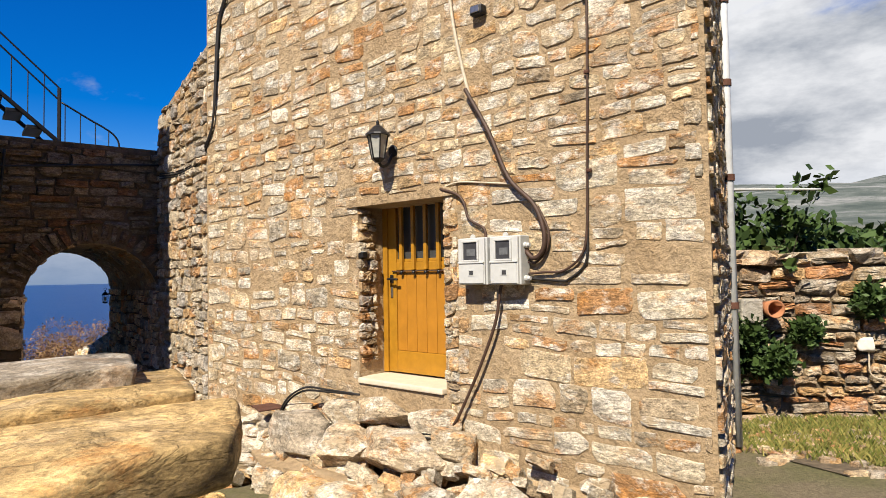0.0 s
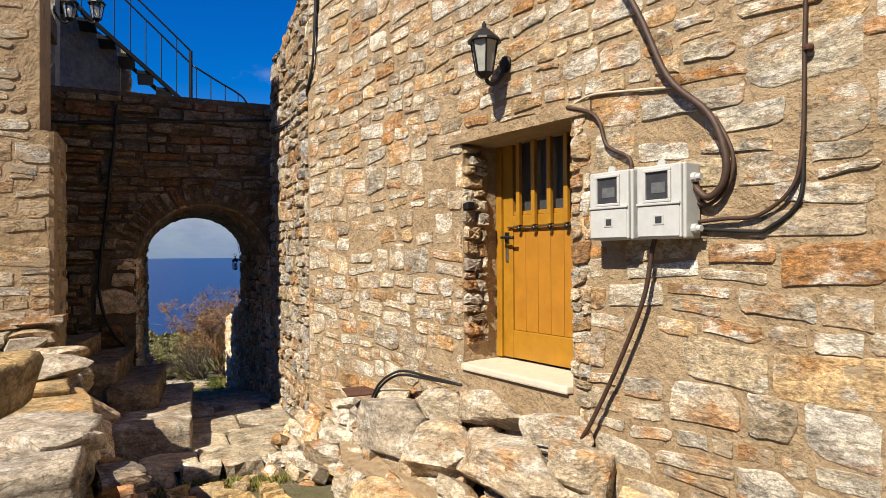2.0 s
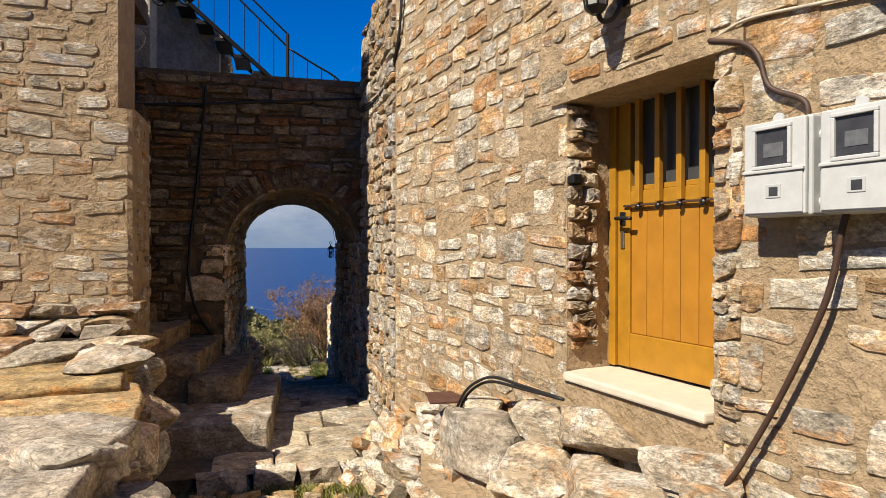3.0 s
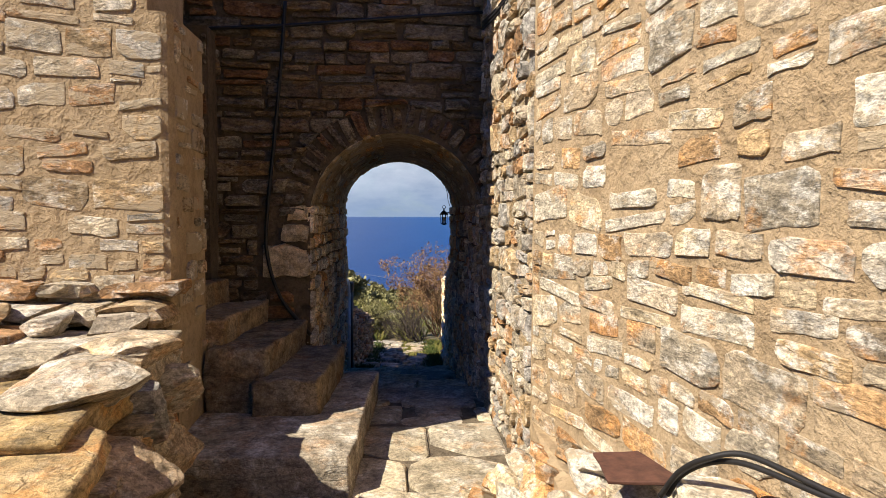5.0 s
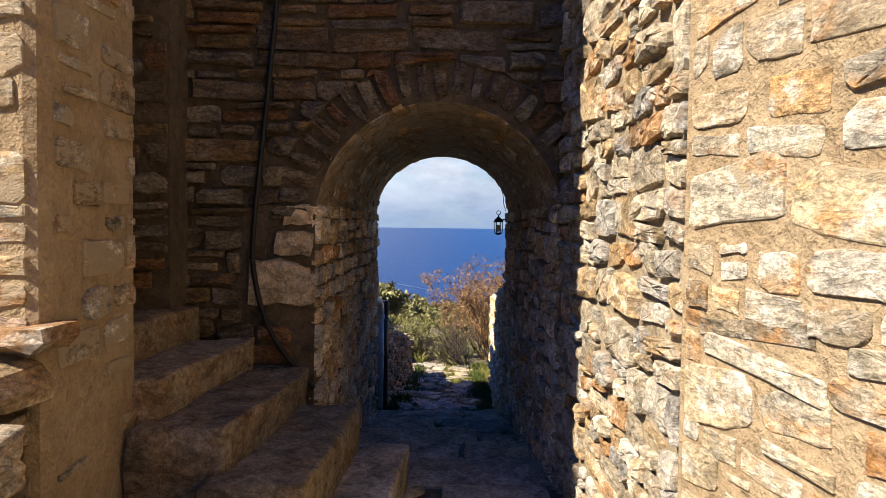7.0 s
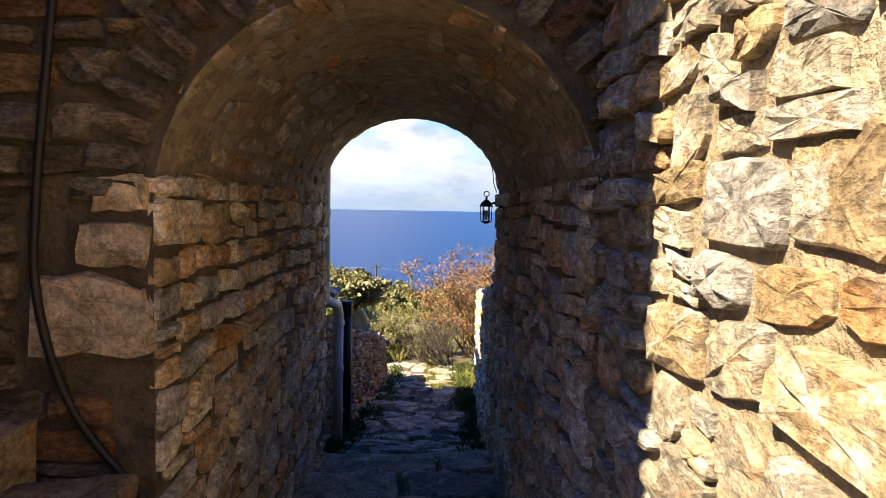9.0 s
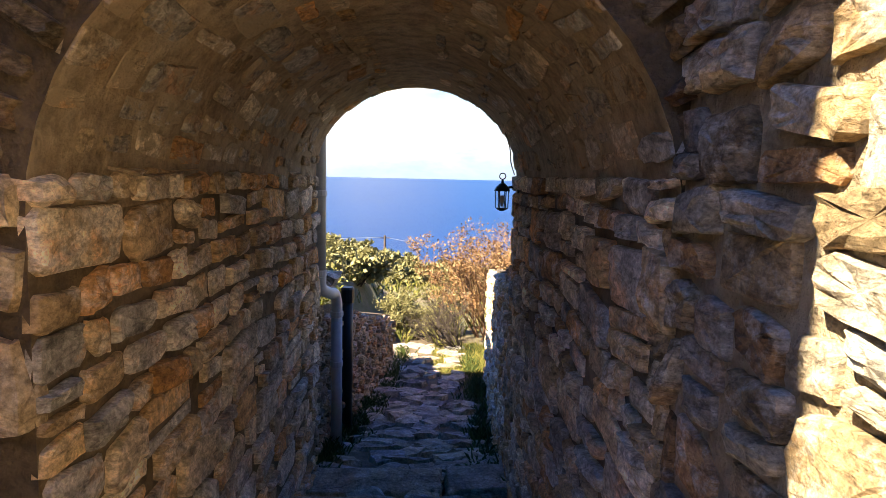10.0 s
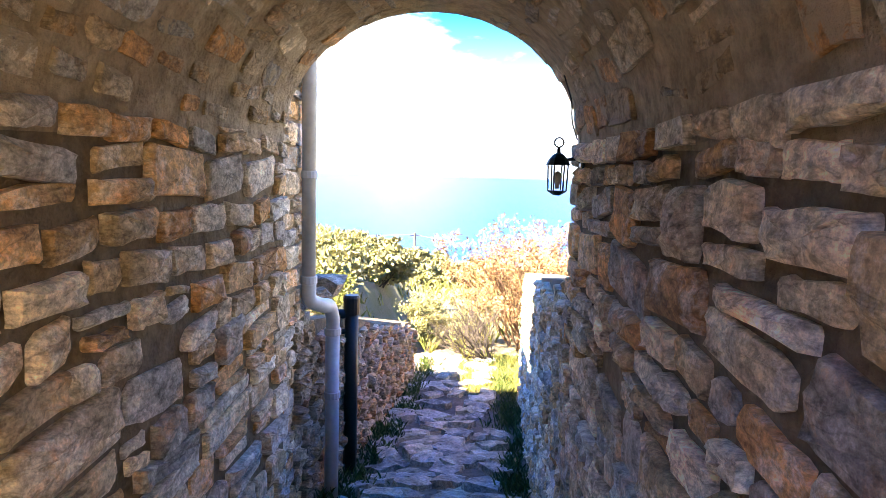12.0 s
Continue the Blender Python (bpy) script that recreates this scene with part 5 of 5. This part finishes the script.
for k in range(3):
    o = 0.03 * k
    cable("corner_cable", "black cable bundle draped round the house corner", [(3.76, 6.92 + o, 5.6), (3.765, 7.07 + o, 4.91), (3.77, 7.26 + o * 0.7, 4.56), (3.765, 7.36 + o * 0.5, 3.64 - o), (3.78, 7.52, 3.32 - o), (3.86, 7.97, 3.10 - o), (3.93, 8.54, 3.05 - o), (4.02, 9.3, 3.1 - o)], 0.010 + 0.003 * (k == 1), M_CABLE_B)
for k, z in enumerate((0.0, 0.03)):
    cable("garden_hose", "black hose bent over the rock ledge", [(3.54 - z, 5.72, 0.36), (3.56 - z, 5.67 - z, 0.45 + z), (3.59 - z, 5.56 - z, 0.535 + z), (3.62, 5.42, 0.58 + z), (3.65, 5.15, 0.59 + z * 0.6), (3.69, 4.78, 0.60)], 0.010, M_CABLE_B, "hose")
tagged(part("iron_plate", slab_bm([(3.36, 5.84), (3.44, 6.10), (3.64, 6.08), (3.62, 5.72)], 0.372, 0.390, 0.006, 5, 2), M_RUSTIRON, None), "rusty iron plate lying on the rock ledge", "metal plate")
cable("slack_cable", "black cable end lying on the rocks", [(3.70, 3.86, 0.36), (3.62, 3.93, 0.37), (3.58, 4.03, 0.38), (3.62, 3.96, 0.40), (3.66, 3.84, 0.40)], 0.011, M_CABLE_B)


# ---------------------------------------------------------------- lanterns
def build_lantern(name, label, base, out, scale=1.0, hanging=False, lit_glass=M_GLASS):
    """A wall lantern: base on the wall, out: direction away from it."""
    l = tagged(new(name), label, "wall lamp")
    l.matrix_basis = Matrix.Translation(base) @ Vector(out).to_track_quat("X", "Z").to_matrix().to_4x4() @ Matrix.Scale(scale, 4)
    part("wall_plate", lathe_bm([(0.045, 0), (0.045, 0.012), (0.03, 0.02)], 14, pose(0, 0, -0.03, 0, 90, 0)), M_BLACK, l)
    part("arm", tube_bm(spline([(0.01, 0, -0.05), (0.06, 0, -0.13), (0.12, 0, -0.15), (0.15, 0, -0.10)] if not hanging else [(0.01, 0, -0.02), (0.05, 0, 0.0), (0.10, 0, -0.01), (0.13, 0, -0.04)]), 0.011, 8), M_BLACK, l, smooth=True)
    c = (0.15, 0, 0.0)
    bot, top = (0.045, -0.10), (0.075, 0.06)
    if hanging:
        bot, top = (0.055, -0.19), (0.06, -0.04)
    part("base_cup", lathe_bm([(0.02, bot[1] - 0.03), (bot[0], bot[1] - 0.008), (bot[0] + 0.006, bot[1])], 6, Matrix.Translation(c)), M_BLACK, l)
    for k in range(6):
        a = 2 * math.pi * k / 6
        part("rib", tube_bm([(c[0] + bot[0] * math.cos(a), bot[0] * math.sin(a), bot[1]), (c[0] + top[0] * math.cos(a), top[0] * math.sin(a), top[1])], 0.005, 5), M_BLACK, l)
    bm = bmesh.new()
    lo = [bm.verts.new((c[0] + (bot[0] - 0.003) * math.cos(2 * math.pi * k / 6), (bot[0] - 0.003) * math.sin(2 * math.pi * k / 6), bot[1])) for k in range(6)]
    hi = [bm.verts.new((c[0] + (top[0] - 0.003) * math.cos(2 * math.pi * k / 6), (top[0] - 0.003) * math.sin(2 * math.pi * k / 6), top[1])) for k in range(6)]
    for k in range(6):
        bm.faces.new((lo[k], lo[(k + 1) % 6], hi[(k + 1) % 6], hi[k]))
    if lit_glass:
        part("glass", bm, lit_glass, l, "clear lantern glass")
    part("bulb", lathe_bm([(0.012, bot[1] + 0.01), (0.014, bot[1] + 0.04), (0.028, bot[1] + 0.075), (0.024, bot[1] + 0.10), (0.008, bot[1] + 0.115)], 12, Matrix.Translation(c)), M_SACK, l, "white bulb", True)
    roof = part("roof", lathe_bm([(top[0] + 0.014, top[1]), (top[0] + 0.010, top[1] + 0.012), (0.055, top[1] + 0.04), (0.03, top[1] + 0.065), (0.012, top[1] + 0.075), (0.012, top[1] + 0.095), (0.004, top[1] + 0.11)], 12, Matrix.Translation(c)), M_BLACK, l)
    if hanging:
        ring = [(c[0] + 0.028 * math.cos(a), 0.0, top[1] + 0.135 + 0.028 * math.sin(a)) for a in (2 * math.pi * k / 14 for k in range(15))]
        part("ring", tube_bm(ring, 0.005, 6), M_BLACK, roof)
    return l


build_lantern("wall_lantern", "black iron wall lantern above the wooden door", (FX - 0.005, 4.42, 2.74), (-1, 0, 0), 1.2, False, plain_material("milky_lantern_glass", (0.42, 0.42, 0.38), 0.25, 0, 0.3, 14, 0.05, 0.001))
build_lantern("arch_lantern", "black hanging lantern with a bulb under the arch", at(0.735, 3.2, 1.40), -ACROSS, 0.82, True, None)
cable("lantern_wire", "thin wire curling down to the arch lantern", [at(0.62, 3.2, 1.80), at(0.66, 3.2, 1.68), at(0.67, 3.2, 1.58), at(0.70, 3.2, 1.49)], 0.004, M_CABLE_B)
for w, z in ((-1.66, 4.62), (-1.36, 4.66)):
    ob = build_lantern("terrace_lantern", "black lantern on the upper house wall", at(w - 0.2, 0.66, z), ACROSS, 1.2)
    ob["group"] = "lanterns of the upper house"
tagged(part("cable_coil", tube_bm([at(-1.88 + 0.13 * math.cos(a) + 0.012 * math.sin(3 * a), -0.22, 3.72 + 0.13 * math.sin(a)) for a in (2 * math.pi * k / 20 for k in range(61))], 0.008, 6), M_CABLE_L, None, smooth=True), "beige cable coiled under the balcony", "cable coil")
spot = thing("wall_sensor", "small black floodlight on the house wall", "lamp")
part("sensor_body", box_bm((3.72, 3.38, 3.60), (3.80, 3.50, 3.68), 0.02), M_BLACK, spot)
part("sensor_glass", box_bm((3.712, 3.40, 3.615), (3.719, 3.48, 3.665), 0.003), M_STEEL, spot)

# cables on the archway
cable("arch_cable", "black cable hanging down the archway wall", [at(w, -0.06, z) for w, z in ((-1.12, 3.3), (-1.15, 2.88), (-1.22, 2.13), (-1.30, 1.36), (-1.30, 0.98), (-1.18, 0.59), (-0.91, 0.24))], 0.017, M_CABLE_B)
cable("arch_line", "black cable strung along the archway wall", [at(w, -0.06, z) for w, z in ((-2.6, 3.0), (-1.66, 3.05), (-1.08, 3.09), (-0.18, 3.18), (0.70, 3.26))], 0.016, M_CABLE_B)

# ---------------------------------------------------------------- rail and metal stair on the terrace
rail_ob = thing("stair_railing", "dark iron railing along the terrace and stair", "railing")
RS = 3.30
part("post", tube_bm([at(-0.11, RS, 3.482), at(-0.11, RS, 5.05)], 0.033, 8), M_BLACK, rail_ob)
low_rail = [(-0.08, 4.80), (0.37, 4.55), (0.62, 4.42), (0.78, 4.30), (0.86, 4.10), (0.88, 3.50)]
part("handrail", tube_bm(spline([at(w, RS, z) for w, z in low_rail]), 0.016, 6), M_BLACK, rail_ob, smooth=True)
for w in (-0.02, 0.22, 0.46, 0.68):
    z = float(np.interp(w, [-0.08, 0.37, 0.62, 0.78], [4.80, 4.55, 4.42, 4.30]))
    part("baluster", tube_bm([at(w, RS, 3.482), at(w, RS, z)], 0.009, 5), M_BLACK, rail_ob)
rise = lambda w: 5.05 - (w + 0.11) * 0.93
for dz in (0.0, -0.22):
    part("handrail", tube_bm([at(-0.11, RS, rise(-0.11) + dz), at(-2.6, RS, rise(-2.6) + dz)], 0.015, 6), M_BLACK, rail_ob)
for i in range(9):
    w = -0.34 - 0.24 * i
    part("baluster", tube_bm([at(w, RS, max(rise(w) - 1.05, 3.482)), at(w, RS, rise(w) - (0.22 if i % 3 else 0.0))], 0.009, 5), M_BLACK, rail_ob)
iron_stair = thing("iron_stair", "black iron stair with open treads", "stairs")
for s in (2.45, 3.22):
    part("stringer", tube_bm([at(0.28, s, 3.49), at(-2.6, s, 6.0)], 0.035, 6), M_BLACK, iron_stair)
for i in range(9):
    w, z = 0.0 - 0.275 * i, 3.66 + 0.24 * i
    part("tread", box_bm((-0.12, -0.36, -0.03), (0.12, 0.36, 0.03), 0.006, Matrix.Translation(at(w, 2.84, z)) @ pose(0, 0, 0, 0, 0, -10.5)), M_BLACK, iron_stair)

# ---------------------------------------------------------------- pipes below the archway
down = thing("downpipe", "grey plastic downpipe with an elbow", "pipe")
part("upper_pipe", tube_bm([at(-1.03, 4.9, 4.6), at(-1.03, 4.9, 0.44)], 0.056, 12), M_PIPE, down, smooth=True)
part("elbow", tube_bm(spline([at(-1.03, 4.9, 0.44), at(-1.03, 4.93, 0.30), at(-0.97, 5.08, 0.22), at(-0.94, 5.24, 0.18), at(-0.93, 5.34, 0.06), at(-0.93, 5.35, -0.08)]), 0.060, 12), M_PIPE, down, smooth=True)
part("lower_pipe", tube_bm([at(-0.93, 5.35, -0.08), at(-0.93, 5.35, -1.75)], 0.062, 12), M_PIPE, down, smooth=True)
for w, s, z, r in ((-1.03, 4.9, 1.27, 0.064), (-1.03, 4.9, 2.6, 0.064), (-1.03, 4.9, 0.46, 0.066), (-0.93, 5.35, -0.06, 0.072), (-0.93, 5.35, -0.62, 0.070)):
    part("pipe_collar", lathe_bm([(r - 0.003, -0.03), (r, -0.024), (r, 0.024), (r - 0.003, 0.03)], 14, Matrix.Translation(at(w, s, z))), M_PIPE, down)
black = thing("soil_pipe", "black plastic soil pipe with a cap", "pipe")
part("pipe", tube_bm([at(-0.95, 6.4, -2.05), at(-0.95, 6.4, 0.0)], 0.072, 12), M_BLACK, black, smooth=True)
part("cap", lathe_bm([(0.084, -0.14), (0.086, 0.03), (0.072, 0.055)], 14, Matrix.Translation(at(-0.95, 6.4, 0.0))), M_BLACK, black)
for z in (-0.14, -0.32):
    part("branch", tube_bm([at(-1.14, 6.36, z), at(-0.96, 6.39, z)], 0.05 if z > -0.2 else 0.03, 10), M_BLACK, black, smooth=True)

# drainpipe and bracket at the far corner of the house
drain = thing("drainpipe", "grey drainpipe on the house corner", "pipe")
part("pipe", tube_bm([(6.25, 2.43, 0.0), (6.25, 2.43, 6.3)], 0.04, 10), M_PIPE, drain, smooth=True)
for z in (1.3, 2.5, 3.4, 4.2):
    part("pipe_collar", lathe_bm([(0.052, -0.03), (0.052, 0.03)], 12, pose(6.25, 2.43, z)), M_RUSTIRON, drain)
cable("bracket_bar", "thin white metal bar held out from the house", [(6.40, 2.55, 2.41), (6.8, 2.2, 2.415), (7.15, 1.85, 2.41)], 0.012, M_BOX, "metal bar")

# field stones in the yard
yard = tagged(mesh_object("yard_ground", [(x, y, ground_z(x, y) + 0.008) for x, y in ((5.9, 1.5), (6.5, 1.2), (7.7, 2.1), (7.1, 2.9), (6.3, 2.3))], [(0, 1, 2, 3, 4)], M_GAP), "bare stony earth beside the house", "ground", kind="structure")
rng = random.Random(909)
yard_spots = [stone_matrix((Vector((x, y, ground_z(x, y) + 0.008)), Vector((math.cos(a), math.sin(a), 0)), Vector((-math.sin(a), math.cos(a), 0)), Vector((0, 0, 1))), rng.uniform(0.06, 0.3), rng.uniform(0.05, 0.2), rng.uniform(0.02, 0.05))
              for x, y, a in ((rng.uniform(6.0, 7.6), rng.uniform(1.0, 2.7), rng.uniform(0, 6.28)) for _ in range(80)) if (x - 7.0) * 0.75 + (y - 3.44) * 0.66 < -0.1]
set_stones(yard, yard_spots, M_RUST, None, 300)

# ---------------------------------------------------------------- plants
def leaves_mesh(name, centres, size, mat, parent, seed, long=1.8, kind="", up=0.3):
    rng = random.Random(seed)
    verts, faces = [], []
    for c in centres:
        d = Vector((rng.gauss(0, 1), rng.gauss(0, 1), rng.gauss(up, 0.8))).normalized()
        s = d.orthogonal().normalized()
        s = Matrix.Rotation(rng.uniform(0, 6.28), 3, d) @ s
        k = size * rng.uniform(0.6, 1.3)
        i = len(verts)
        verts += [c, c + d * k * long * 0.5 + s * k * 0.5, c + d * k * long, c + d * k * long * 0.5 - s * k * 0.5]
        faces.append((i, i + 1, i + 2, i + 3))
    return mesh_object(name, verts, faces, mat, parent, kind=kind)


def shrub(name, label, base, height, spread, seed, twig, leaf=None, leaf_size=0.05, stems=9, lean=(0, 0), depth=4, density=3, thick=0.02, category="shrub"):
    rng = random.Random(seed)
    ob = tagged(new(name), label, category)
    base = Vector(base)
    bm = bmesh.new()
    tips = []

    def grow(p, d, length, r, level):
        pts, q = [p], p
        for k in range(3):
            d = (d + Vector((rng.gauss(0, 0.16), rng.gauss(0, 0.16), rng.gauss(0.06, 0.1)))).normalized()
            q = q + d * length / 3
            pts.append(q)
        tube_bm(pts, [r, r * 0.85, r * 0.7, r * 0.5], 3 if level else 5, bm)
        if level < 2:
            tips.extend(pts[2:])
        if level >= depth - 1 and level > 0:
            tips.extend(pts[1:])
        if level < depth:
            for k in range(density if level else density + 1):
                a = (d + Vector((rng.gauss(0, 0.55), rng.gauss(0, 0.55), rng.gauss(0.1, 0.4)))).normalized()
                grow(pts[rng.choice((1, 2, 3, 3))], a, length * rng.uniform(0.5, 0.75), r * 0.55, level + 1)
        else:
            tips.extend(pts)

    for i in range(stems):
        a = rng.uniform(0, 2 * math.pi)
        o = Vector((math.cos(a), math.sin(a), 0)) * rng.uniform(0, 0.25) * spread
        d = Vector((math.cos(a) * spread + lean[0], math.sin(a) * spread + lean[1], height * rng.uniform(0.6, 1.1))).normalized()
        grow(base + o - Vector((0, 0, 0.08)), d, height * rng.uniform(0.38, 0.5), thick * rng.uniform(0.6, 1.0), 0)
    part("branch", bm, twig, ob)
    if leaf:
        rng.shuffle(tips)
        cs = []
        for t_ in tips:
            for k in range(2):
                cs.append(t_ + Vector((rng.gauss(0, 0.04), rng.gauss(0, 0.04), rng.gauss(0, 0.04))))
        leaves_mesh("leaves", cs[:16000], leaf_size, leaf, ob, seed + 1)
    return ob


def on_ground(w, s, lift=0.0):
    p = at(w, s)
    return Vector((p.x, p.y, ground_z(p.x, p.y) + lift))


shrub("bare_shrub", "tall bare rust-coloured shrub beside the path", on_ground(1.7, 14.2), 2.9, 1.5, 501, M_TWIG, M_LEAF_RUST, 0.035, 16, depth=4, density=3, thick=0.03)
shrub("bare_shrub", "pale bare shrub with yellow leaves at its foot", on_ground(3.0, 15.6), 3.0, 1.6, 502, M_TWIG, M_LEAF_RUST, 0.035, 14, depth=4, density=3, thick=0.03)
shrub("dark_shrub", "dark leafless shrub leaning over the path", on_ground(0.75, 12.9), 1.5, 1.2, 503, M_TWIG_D, None, stems=13, lean=(-1.5, 0.2), depth=4, density=3, thick=0.03)
shrub("dark_shrub", "low dark twiggy shrub with small olive leaves", on_ground(0.0, 14.6), 1.4, 1.3, 504, M_TWIG_D, M_LEAF_OLIVE, 0.03, 12, depth=4, density=3)
shrub("terrace_plant", "yellow-green flowering plant on the terrace wall", on_ground(-1.75, 7.6, -0.1), 0.75, 0.7, 505, M_LEAF_YELLOW, M_LEAF_YELLOW, 0.045, 22, depth=2, density=3, thick=0.006)
shrub("terrace_plant", "grey-green spiky plant on the terrace wall", on_ground(-1.8, 9.0, -0.1), 0.9, 0.7, 506, M_LEAF_OLIVE, M_LEAF_OLIVE, 0.05, 22, depth=2, density=3, thick=0.006)
shrub("terrace_plant", "green leafy plant hanging over the wall", on_ground(-1.45, 8.3, -0.2), 0.6, 0.8, 507, M_LEAF_GREEN, M_LEAF_YELLOW, 0.045, 16, lean=(0.5, 0), depth=2, density=3, thick=0.006)
shrub("terrace_plant", "tall dry grass clump on the terrace", on_ground(-2.3, 10.5, -0.1), 1.1, 0.6, 508, M_LEAF_OLIVE, M_LEAF_YELLOW, 0.04, 24, depth=2, density=2, thick=0.006)
rng = random.Random(606)
base_shrub = shrub("hillside_shrub", "grey-green shrub on the hillside", (0, 0, 0), 1.3, 1.1, 509, M_TWIG_D, M_LEAF_OLIVE, 0.10, 10, depth=3, density=3)
base_shrub["group"] = "shrubs on the hillside"
first = True
for i in range(64):
    s = rng.uniform(12.5, 42)
    w = rng.uniform(-14, 3) if s > 18 else rng.uniform(-7, -1.9)
    if s > 18 and w > -1 and s < 21:
        continue
    m = Matrix.Translation(on_ground(w, s, -0.1)) @ pose(0, 0, 0, 0, 0, rng.uniform(0, 360)) @ Matrix.Scale(rng.uniform(0.45, 1.05), 4)
    if first:
        base_shrub.matrix_basis, first = m, False
    else:
        c = copy_thing(base_shrub, m)
        c.scale = m.to_scale()
# garden
shrub("garden_shrub", "dark green conical shrub behind the garden wall", (9.3, 3.35, 0.2), 2.5, 0.55, 521, M_TWIG_D, M_LEAF_GREEN, 0.09, 10, depth=3, density=3, thick=0.025)
shrub("garden_shrub", "dark green bush behind the garden wall", (10.4, 2.2, 0.2), 2.2, 0.8, 522, M_TWIG_D, M_LEAF_GREEN, 0.09, 10, depth=3, density=3, thick=0.025)
shrub("garden_shrub", "leafy bush beyond the garden wall", (11.6, 1.3, 0.2), 2.4, 0.8, 523, M_TWIG_D, M_LEAF_GREEN, 0.09, 9, depth=3, density=3, thick=0.025)
for i, (x, y, z, h) in enumerate(((7.58, 2.58, 0.50, 0.50), (7.95, 2.25, 0.95, 0.2), (8.45, 1.65, 1.2, 0.32), (7.45, 2.75, 0.9, 0.28))):
    shrub("wall_plant", "green plant rooted in the garden wall", (x, y, z), h, h * 0.6, 530 + i, M_LEAF_GREEN, M_LEAF_GREEN, 0.05, 9, lean=(-0.25, -0.2), depth=2, density=3, thick=0.006, category="plant")
spout = thing("clay_spout", "terracotta spout set in a white plastered block", "spout")
part("block", box_bm((-0.14, -0.12, -0.28), (0.10, 0.12, 0.16), 0.02, pose(7.52, 2.66, 1.15, 0, 0, -48)), M_WHITEWALL, spout)
part("clay_pipe", lathe_bm([(0.075, 0), (0.085, 0.12), (0.10, 0.26), (0.082, 0.26), (0.065, 0.05)], 14, pose(7.70, 2.55, 1.20, 90, 0, -50)), M_TERRA, spout, smooth=True)
sack = part("white_sack", boulder_bm((0.22, 0.17, 0.17), 77, 3), M_SACK, None, smooth=True)
sack.matrix_basis = pose(8.38, 1.70, 0.78)
tagged(sack, "white plastic sack tied to the garden wall", "sack")
cable("loose_wire", "pale wire hanging on the garden wall", [(8.35, 1.68, 0.70), (8.36, 1.66, 0.45), (8.5, 1.45, 0.42), (8.85, 1.05, 0.60), (9.3, 0.55, 0.38)], 0.009, M_CABLE_L, "wire")

# utility pole and its wires
pole_top = Vector((3.48, 9.50, 1.37)) + Vector((0.109, 0.9896, -0.094)) * 62
upole = thing("utility_pole", "brown utility pole on the hillside above the sea", "utility pole")
part("pole", tube_bm([pole_top - Vector((0, 0, 9)), pole_top], 0.11, 8), M_POLE, upole)
part("cross_bar", tube_bm([pole_top + Vector((-0.5, 0, -0.25)), pole_top + Vector((0.5, 0, -0.25))], 0.05, 6), M_POLE, upole)
cable("power_line", "thin power line sagging over the hillside", [pole_top + Vector((-30, -8, 1.4)), pole_top + Vector((-15, -4, -0.1)), pole_top + Vector((0, 0, -0.2))], 0.022, M_BOX)
cable("power_line", "thin power line running down to the sea", [pole_top + Vector((0, 0, -0.2)), pole_top + Vector((9, 6, -2.2)), pole_top + Vector((20, 14, -3.6))], 0.022, M_BOX)


# grass and weeds
def tufts(name, label, spots, height, mat, seed, blades=9, width=0.006):
    rng = random.Random(seed)
    verts, faces = [], []
    for p in spots:
        for k in range(blades):
            a = rng.uniform(0, 6.28)
            d = Vector((math.cos(a), math.sin(a), 0))
            o = p + Vector((rng.gauss(0, 0.05), rng.gauss(0, 0.05), -0.01))
            h = height * rng.uniform(0.4, 1.2)
            side = Vector((-d.y, d.x, 0)) * width
            i = len(verts)
            verts += [o - side, o + side, o + d * h * 0.25 + Vector((0, 0, h * 0.7)), o + d * h * 0.6 + Vector((0, 0, h))]
            faces += [(i, i + 1, i + 2), (i + 2, i + 1, i + 3)]
    return tagged(mesh_object(name, verts, faces, mat), label, "grass", kind="stuff")


rng = random.Random(808)
tufts("grass", "sunlit yellow-green grass beside the path", [on_ground(rng.uniform(0.25, 1.6), rng.uniform(10.3, 13.2)) for _ in range(900)], 0.10, M_GRASS, 1, 8, 0.007)
tufts("grass_yard", "short green grass at the garden wall", [Vector((x, y, ground_z(x, y))) for x, y in ((rng.uniform(6.3, 9.8), rng.uniform(-0.8, 3.0)) for _ in range(2600)) if (x - 7.0) * 0.75 + (y - 3.44) * 0.66 < -0.05], 0.10, M_GRASS, 2, 8, 0.008)
tufts("grass_landing", "small weeds before the landing kerb", [on_ground(rng.gauss(-0.1, 0.25), rng.gauss(-3.1, 0.22)) for _ in range(120)] + [on_ground(rng.gauss(-1.2, 0.3), rng.gauss(-3.1, 0.3)) for _ in range(60)], 0.07, M_GRASS, 3, 10, 0.006)
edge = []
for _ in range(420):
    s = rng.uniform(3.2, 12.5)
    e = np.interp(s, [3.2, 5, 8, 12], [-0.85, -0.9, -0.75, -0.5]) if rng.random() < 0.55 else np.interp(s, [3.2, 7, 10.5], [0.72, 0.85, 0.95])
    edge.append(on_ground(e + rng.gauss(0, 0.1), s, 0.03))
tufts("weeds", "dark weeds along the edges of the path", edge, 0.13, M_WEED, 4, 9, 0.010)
far_bits = [on_ground(rng.uniform(-16, 14), rng.uniform(12, 46)) for _ in range(2600)]
tufts("scrub", "dry tufted scrub on the hillside", far_bits, 0.35, M_GRASS, 5, 7, 0.02)
